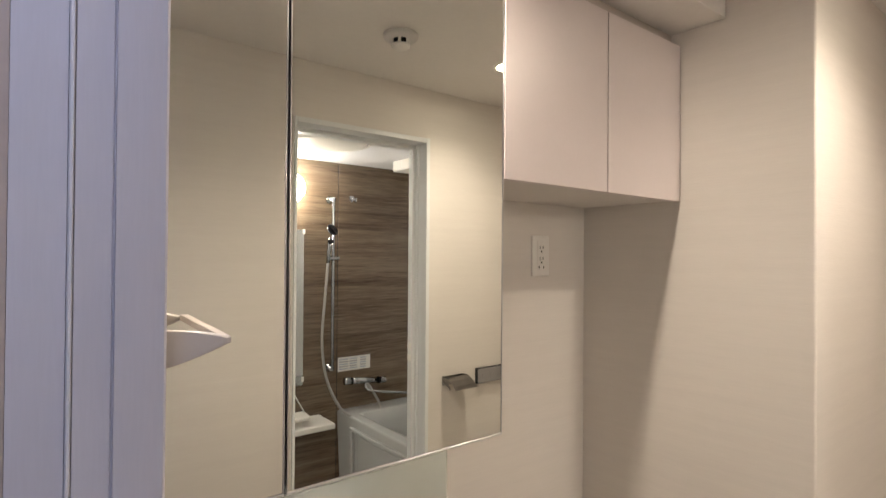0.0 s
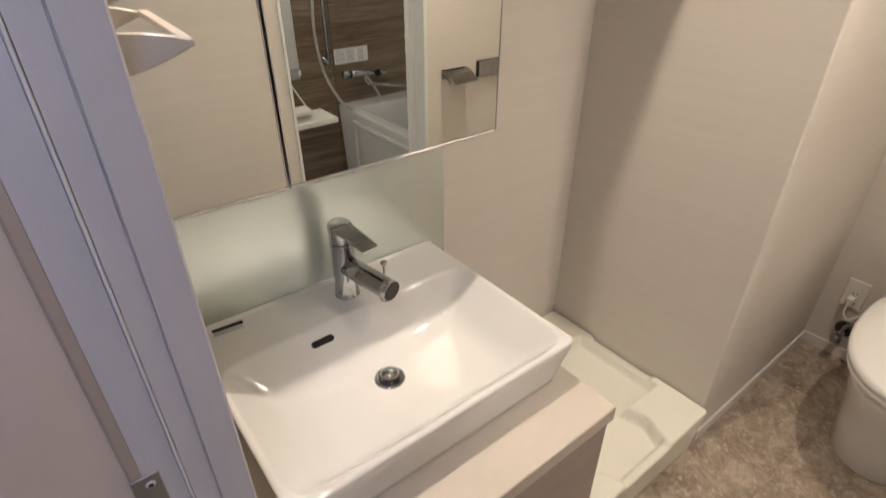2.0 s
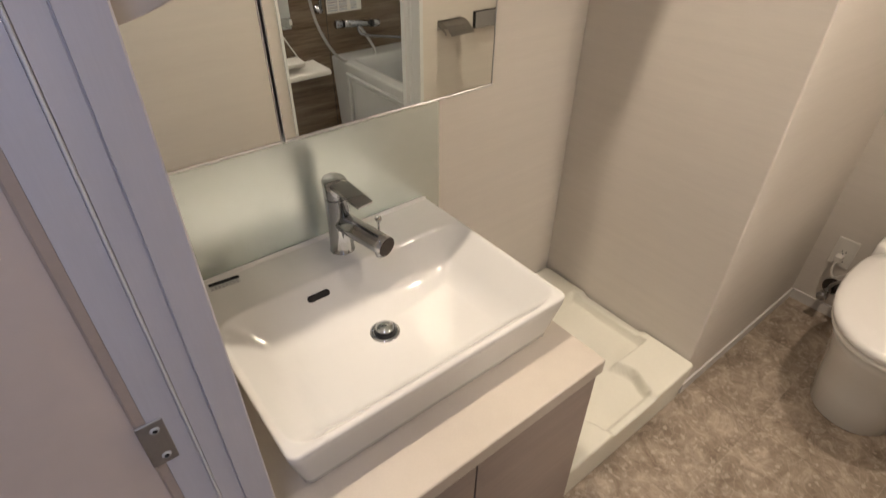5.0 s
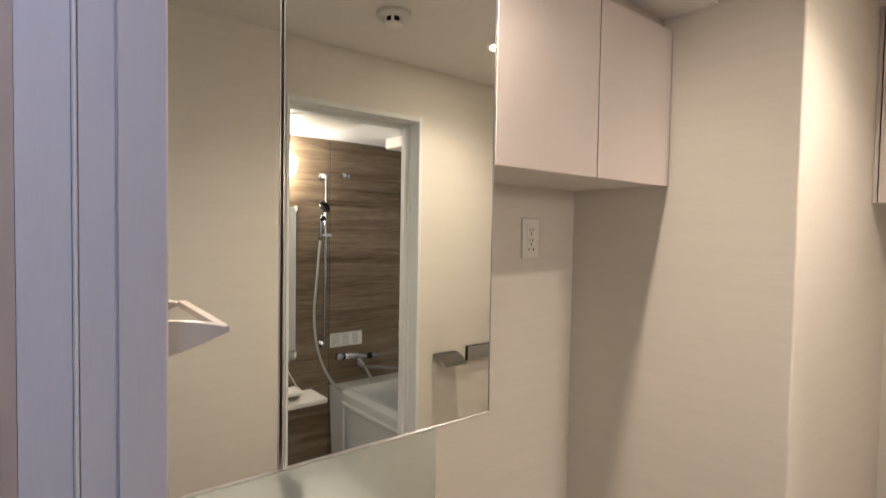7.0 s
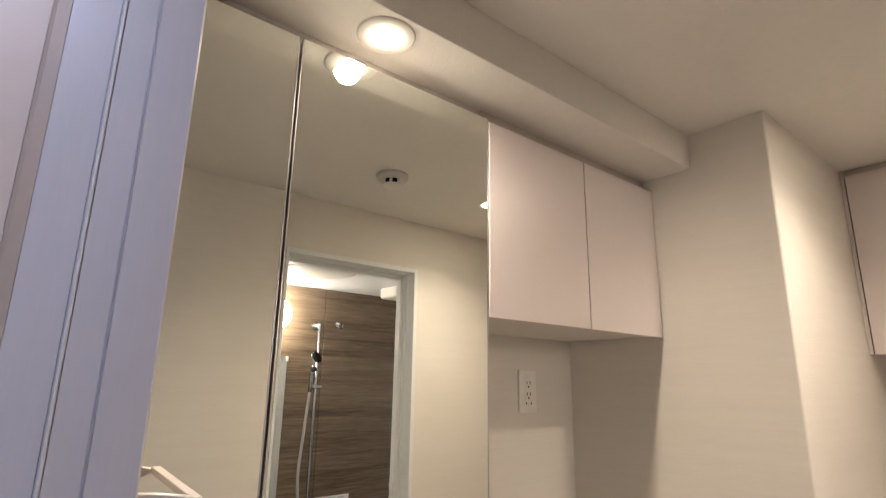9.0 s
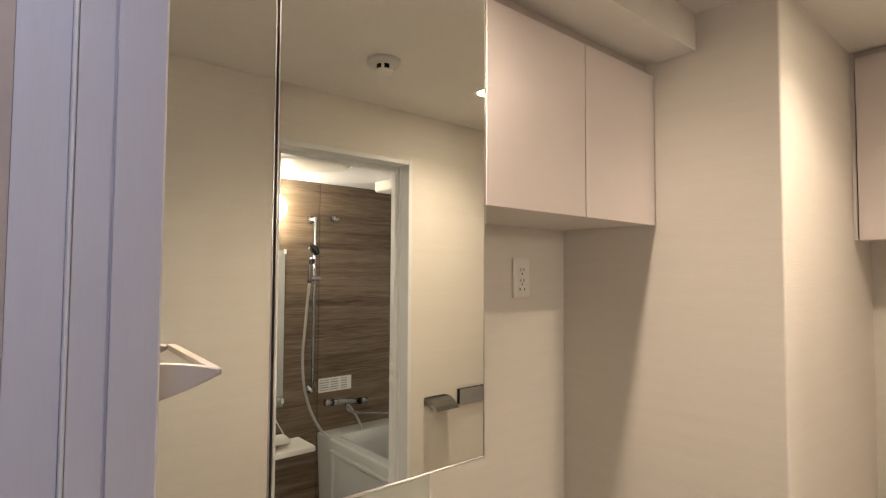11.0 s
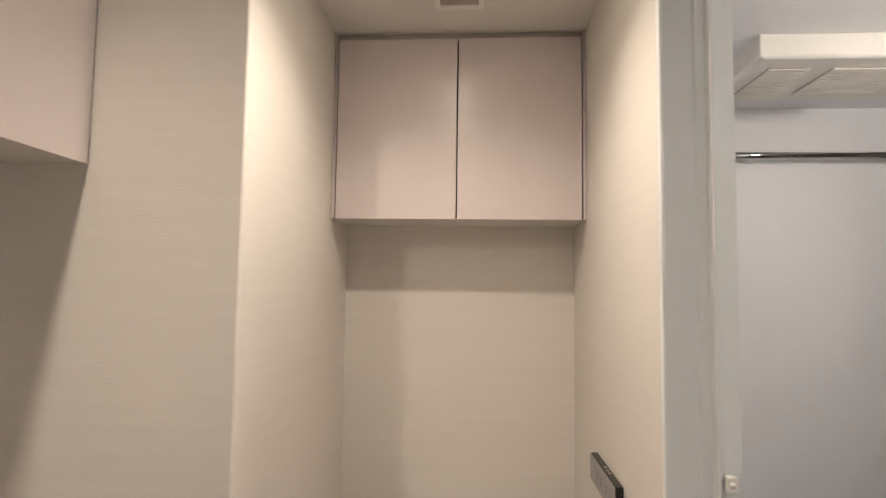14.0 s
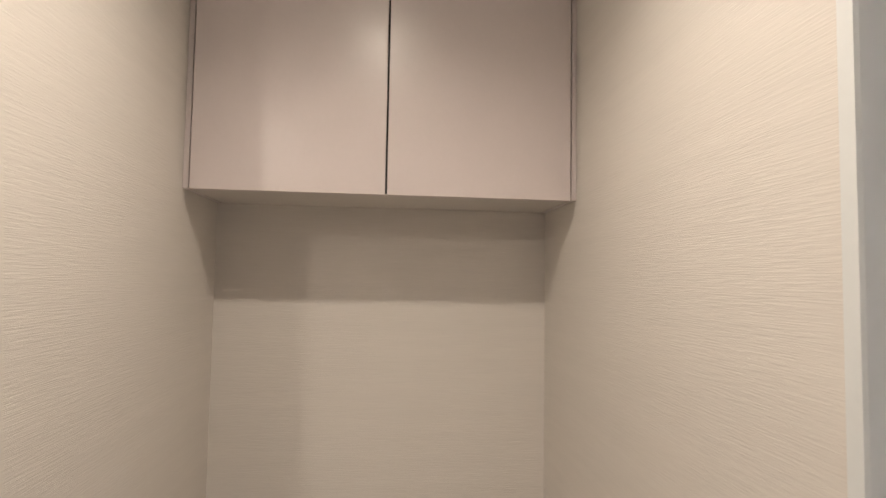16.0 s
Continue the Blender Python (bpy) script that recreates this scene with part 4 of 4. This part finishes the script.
for i in range(6):
    a = 2 * math.pi * i / 6 + 0.2
    part("rib", box(B(), 0.965 + 0.026 * math.cos(a) - 0.004, 0.965 + 0.026 * math.cos(a) + 0.004, 0.065 + 0.026 * math.sin(a) - 0.004, 0.065 + 0.026 * math.sin(a) + 0.004, Z_C - 0.036, Z_C - 0.015, 0.001, 1), M_PLASTIC, sd)
part("cap", turned(B(), [(0.0, -0.034), (0.031, -0.034), (0.031, -0.040), (0.024, -0.046), (0.0, -0.047)], (0.965, 0.065, Z_C), seg=30), M_PLASTIC, sd)

# switches on the wall by the entrance
bc = thing("bath_control", "white wall control panel with grey display", "control panel", (0.24, Y_R, 1.35))
pc = part("case", box(B(), 0.17, 0.31, Y_R + 0.001, Y_R + 0.018, 1.295, 1.405, 0.004), M_PLASTIC, bc)
part("display", box(B(), 0.182, 0.298, Y_R + 0.018, Y_R + 0.0195, 1.315, 1.388, 0.001), M_REMOTE, pc, "grey display")
part("indicator", box(B(), 0.284, 0.289, Y_R + 0.0193, Y_R + 0.0203, 1.340, 1.344), M_RED, pc, "small red indicator")
sw = thing("light_switch", "white wall light switch plate", "switch", (0.235, Y_R, 1.15))
ps = part("plate", box(B(), 0.197, 0.273, Y_R + 0.001, Y_R + 0.009, 1.09, 1.21, 0.003), M_PLASTIC, sw)
part("rocker", box(B(), 0.212, 0.258, Y_R + 0.009, Y_R + 0.013, 1.102, 1.148, 0.001), M_PLASTIC, ps)
part("rocker", box(B(), 0.212, 0.258, Y_R + 0.009, Y_R + 0.013, 1.152, 1.198, 0.001), M_PLASTIC, ps)

# ---------------------------------------------------------------- bathroom things
YB = BY0
K = 0.9535
PLACE = Matrix.Translation((0.05 * (1 - K) - 0.004, YB * (1 - K), 1.495 * (1 - K) - 0.013)) @ Matrix.Scale(K, 4)
wl = thing("wall_lamp", "round opal wall lamp, switched on", "wall lamp", (1.262, YB, 1.895))
part("mount", turned(B(), [(0.0, 0.0), (0.06, 0.0), (0.06, 0.02), (0.0, 0.02)], (1.262, YB, 1.895), "Y", 30), M_PLASTIC, wl)
part("globe", turned(B(), [(0.0, 0.02), (0.064, 0.02), (0.086, 0.04), (0.095, 0.07), (0.088, 0.10), (0.064, 0.123), (0.032, 0.135), (0.0, 0.138)], (1.262, YB, 1.895), "Y", 36), M_GLOBE, wl, "glowing opal globe")

bm_ = thing("bath_mirror", "tall frameless bathroom mirror", "mirror", (1.2, YB, 1.16))
part("glass", box(B(), 1.02, 1.385, YB + 0.006, YB + 0.011, 0.68, 1.645), M_MIRROR, bm_)
part("backing", box(B(), 1.022, 1.383, YB + 0.0005, YB + 0.0058, 0.682, 1.643), M_PLASTIC, bm_)
for z in (0.70, 1.62):
    part("clip", box(B(), 1.376, 1.392, YB + 0.001, YB + 0.014, z, z + 0.03, 0.001), M_PLASTIC, bm_)

sr = thing("shower_rail", "chrome vertical shower slide rail", "shower rail", (1.562, YB, 0.76))
part("rail", tube(B(), [(1.562, YB + 0.055, 0.765), (1.562, YB + 0.055, 1.845)], 0.011, 16), M_CHROME, sr)
for z in (0.765, 1.845):
    part("bracket", turned(B(), [(0.0, 0.0), (0.028, 0.0), (0.026, 0.012), (0.015, 0.02), (0.014, 0.062), (0.0, 0.066)], (1.562, YB, z), "Y", 20), M_CHROME, sr)
part("slider", box(B(), 1.525, 1.60, YB + 0.04, YB + 0.075, 1.458, 1.482, 0.006), M_CHROME, sr)
hs = thing("hand_shower", "white and black hand shower with pale hose", "hand shower", (1.535, YB + 0.09, 1.6))
part("handle", tube(B(), [(1.520, YB + 0.070, 1.44), (1.518, YB + 0.085, 1.53), (1.520, YB + 0.098, 1.60)], 0.012, 14), M_CHROME, hs)
hd = turned(B(), [(0.0, -0.022), (0.020, -0.020), (0.036, -0.008), (0.040, 0.0), (0.0, 0.0)], (0, 0, 0), "Z", 28)
fc = turned(B(), [(0.0, 0.006), (0.033, 0.005), (0.039, 0.0003), (0.0, 0.0003)], (0, 0, 0), "Z", 28)
HEAD = Matrix.Translation((1.528, YB + 0.115, 1.648)) @ Matrix.Rotation(radians(-62), 4, "X") @ Matrix.Rotation(radians(14), 4, "Y")
for bm in (hd, fc):
    bmesh.ops.transform(bm, matrix=HEAD, verts=bm.verts[:])
part("head", hd, M_CHROME, hs)
part("spray_face", fc, M_BLACK, hs, "black spray plate")
part("switch_knob", turned(B(), [(0.0, 0.02), (0.016, 0.018), (0.018, 0.0), (0.0, 0.0)], (1.520, YB + 0.098, 1.575), "Y", 20), M_BLACK, hs)
part("hose", tube(B(), spline([(1.520, YB + 0.070, 1.44), (1.495, YB + 0.08, 1.2), (1.470, YB + 0.10, 0.95), (1.490, YB + 0.13, 0.72), (1.575, YB + 0.17, 0.53), (1.70, YB + 0.17, 0.462),
                               (1.84, YB + 0.15, 0.470), (1.875, YB + 0.12, 0.51), (1.825, YB + 0.08, 0.62), (1.80, YB + 0.07, 0.645)], 8), 0.0085, 12), M_HOSE, hs, "pale grey shower hose")

rh = thing("robe_hook", "small chrome robe hook", "hook", (1.717, YB, 1.875))
part("mount", box(B(), 1.700, 1.736, YB, YB + 0.012, 1.850, 1.880, 0.003), M_CHROME, rh)
for x in (1.704, 1.732):
    part("prong", tube(B(), spline([(x, YB + 0.010, 1.868), (x, YB + 0.035, 1.842), (x, YB + 0.047, 1.868)], 5), 0.006, 10), M_CHROME, rh)

mx = thing("bath_mixer", "chrome thermostatic bath mixer with swivel spout", "mixer tap", (1.8, YB, 0.65))
part("body", tube(B(), [(1.69, YB + 0.06, 0.672), (1.91, YB + 0.06, 0.650)], 0.021, 20), M_CHROME, mx)
part("knob", tube(B(), [(1.648, YB + 0.06, 0.676), (1.687, YB + 0.06, 0.672)], 0.024, 20), M_CHROME, mx)
part("knob", tube(B(), [(1.913, YB + 0.06, 0.650), (1.955, YB + 0.06, 0.646)], 0.022, 20), M_CHROME, mx)
part("collar", tube(B(), [(1.688, YB + 0.06, 0.672), (1.702, YB + 0.06, 0.671)], 0.0235, 20), M_BLACK, mx)
part("collar", tube(B(), [(1.898, YB + 0.06, 0.651), (1.912, YB + 0.06, 0.650)], 0.0235, 20), M_BLACK, mx)
part("leg", tube(B(), [(1.73, YB, 0.66), (1.73, YB + 0.05, 0.665)], 0.016, 16), M_CHROME, mx)
part("leg", tube(B(), [(1.87, YB, 0.65), (1.87, YB + 0.05, 0.654)], 0.016, 16), M_CHROME, mx)
part("spout", tube(B(), spline([(1.80, YB + 0.065, 0.645), (1.80, YB + 0.08, 0.615), (1.83, YB + 0.11, 0.598), (1.96, YB + 0.19, 0.585), (2.07, YB + 0.25, 0.577)], 6), 0.009, 14), M_CHROME, mx)
part("spout_end", turned(B(), [(0.0, -0.028), (0.013, -0.028), (0.014, 0.012), (0.0, 0.014)], (2.075, YB + 0.252, 0.578), seg=18), M_PLASTIC, mx)

nt_ = thing("notice_label", "white printed notice label on the walnut panel", "label", (1.75, YB, 0.77))
pn = part("sheet", box(B(), 1.63, 1.872, YB + 0.0003, YB + 0.0012, 0.727, 0.818), M_PLASTIC, nt_)
for k, (a, b) in enumerate(((1.638, 1.705), (1.715, 1.785), (1.795, 1.865))):
    for r in range(5):
        w = (b - a) * (1.0 - 0.18 * ((r * 3 + k) % 3))
        part("bar", box(B(), a, a + w, YB + 0.0011, YB + 0.0016, 0.800 - r * 0.0155, 0.807 - r * 0.0155), M_GREY if r % 2 else M_BLUEGREY, pn)

ts = thing("bath_shelf", "white wall shelf ledge in the bathroom", "shelf", (1.2, YB, 0.52))
part("board", box(B(), 0.95, 1.50, YB, YB + 0.235, 0.445, 0.478, 0.008), M_PLASTIC, ts)
sd2 = thing("soap_tray", "small white wire-hung soap tray", "tray", (1.27, YB + 0.1, 0.58))
part("tray", prism(B(), [(1.15, YB + 0.06), (1.375, YB + 0.06), (1.36, YB + 0.19), (1.15, YB + 0.19)], 0.510, 0.535, 0.008), M_PLASTIC, sd2)
part("wire", tube(B(), [(1.362, YB + 0.10, 0.530), (1.290, YB + 0.012, 0.700)], 0.004, 8), M_PLASTIC, sd2)

PLACE = None
tb = thing("bathtub", "white bathtub with panelled apron", "bathtub", (1.98, -1.05, 0))


def tub_top(x, y):
    """Rim and basin of the tub."""
    d = min(x - 1.542 - 0.075, BX1 - 0.004 - x - 0.045, y - BY0 - 0.004 - 0.16, BY1 - 0.004 - y - 0.07)
    return 0.518 - 0.40 * ease(d / 0.11) ** 0.7


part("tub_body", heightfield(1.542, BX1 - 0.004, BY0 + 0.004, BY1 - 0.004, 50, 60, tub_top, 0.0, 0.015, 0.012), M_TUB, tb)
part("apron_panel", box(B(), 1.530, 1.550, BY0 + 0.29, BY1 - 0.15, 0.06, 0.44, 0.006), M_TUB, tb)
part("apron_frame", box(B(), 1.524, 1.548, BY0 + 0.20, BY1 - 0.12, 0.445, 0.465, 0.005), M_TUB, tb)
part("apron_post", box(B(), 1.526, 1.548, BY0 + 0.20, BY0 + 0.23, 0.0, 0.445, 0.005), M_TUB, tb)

hb = thing("towel_bar", "slim polished steel drying bar", "towel bar", (BX1 - 0.05, -1.05, 1.866))
part("bar", tube(B(), [(BX1 - 0.06, BY0, 1.866), (BX1 - 0.06, BY1, 1.866)], 0.0115, 16), M_CHROME, hb)
for y, s in ((BY0, 1), (BY1, -1)):
    part("end_mount", turned(B(), [(0.0, 0.0), (0.02, 0.0), (0.018, 0.008 * s), (0.0, 0.012 * s)], (BX1 - 0.06, y, 1.866), "Y", 18), M_CHROME, hb)

fu = thing("bath_dryer", "white ceiling ventilation dryer unit with grilles", "dryer unit", (1.92, -0.98, 2.0))
sh = bmesh.new()
lo = [sh.verts.new(p) for p in ((1.782, -0.734, 1.986), (2.080, -0.734, 1.986), (2.080, -1.228, 1.986), (1.782, -1.228, 1.986))]
mi = [sh.verts.new(p) for p in ((1.775, -0.722, 1.993), (2.085, -0.722, 1.993), (2.085, -1.234, 1.993), (1.775, -1.234, 1.993))]
hi = [sh.verts.new(p) for p in ((1.775, -0.722, BZ), (2.085, -0.722, BZ), (2.085, -1.234, BZ), (1.775, -1.234, BZ))]
for a, b in ((lo, mi), (mi, hi)):
    for i in range(4):
        sh.faces.new((a[i], a[(i + 1) % 4], b[(i + 1) % 4], b[i]))
sh.faces.new(lo)
sh.faces.new(hi)
bmesh.ops.recalc_face_normals(sh, faces=sh.faces[:])
bmesh.ops.bevel(sh, geom=sh.edges[:], offset=0.004, segments=2, affect="EDGES", profile=0.5)
cs = part("casing", sh, M_PLASTIC, fu)
# flat plates, not sunk; the darker colour gives the recess shade
for y0, y1 in ((-0.885, -0.775), (-1.16, -0.94)):
    gr = part("grille", box(B(), 1.835, 2.03, y0, y1, 1.9835, 1.9855), M_FILLER, cs, "flat grille backing with recess shade in its colour")
for y0, y1 in ((-0.885, -0.775), (-1.16, -0.94)):
    for i in range(14):
        x = 1.838 + i * 0.0138
        part("slat", box(B(), x, x + 0.0085, y0 + 0.002, y1 - 0.002, 1.9795, 1.9832), M_PLASTIC, cs)
hc = thing("ceiling_hatch", "round white ceiling inspection cap", "hatch", (1.22, -0.98, BZ))
part("cap", turned(B(), [(0.0, -0.012), (0.17, -0.012), (0.195, -0.008), (0.20, 0.0), (0.0, 0.0)], (1.22, -0.98, BZ), seg=48), M_PLASTIC, hc)
part("rim", turned(B(), [(0.205, 0.0), (0.207, -0.006), (0.215, -0.006), (0.218, 0.0)], (1.22, -0.98, BZ), seg=48), M_PLASTIC, hc)
part("groove", turned(B(), [(0.2005, -0.0005), (0.2047, -0.0005), (0.2047, -0.0020), (0.2005, -0.0020)], (1.22, -0.98, BZ), seg=48), M_GREY, hc, "dark joint round the cap")

# ---------------------------------------------------------------- floor tiles, last
TX, TYS, G = 0.44, 0.345, 0.0014
tile_bm = box(B(), -TX / 2 + G / 2, TX / 2 - G / 2, -TYS / 2 + G / 2, TYS / 2 - G / 2, -0.0012, 0.0, 0.0003, 1)
tile = mesh_of("tile", tile_bm, M_STONE)
for i in range(-3, 4):
    for j in range(-2, 4):
        x, y = 1.065 + (i + 0.5) * TX, -0.13 + (j + 0.5) * TYS
        if x + TX / 2 > X_DOOR - T and x - TX / 2 < X_BACK and y + TYS / 2 > Y_R and y - TYS / 2 < Y_WALL:
            ob = new("tile", tile)
            ob.parent = floor
            ob.location = (x, y, 0.0)
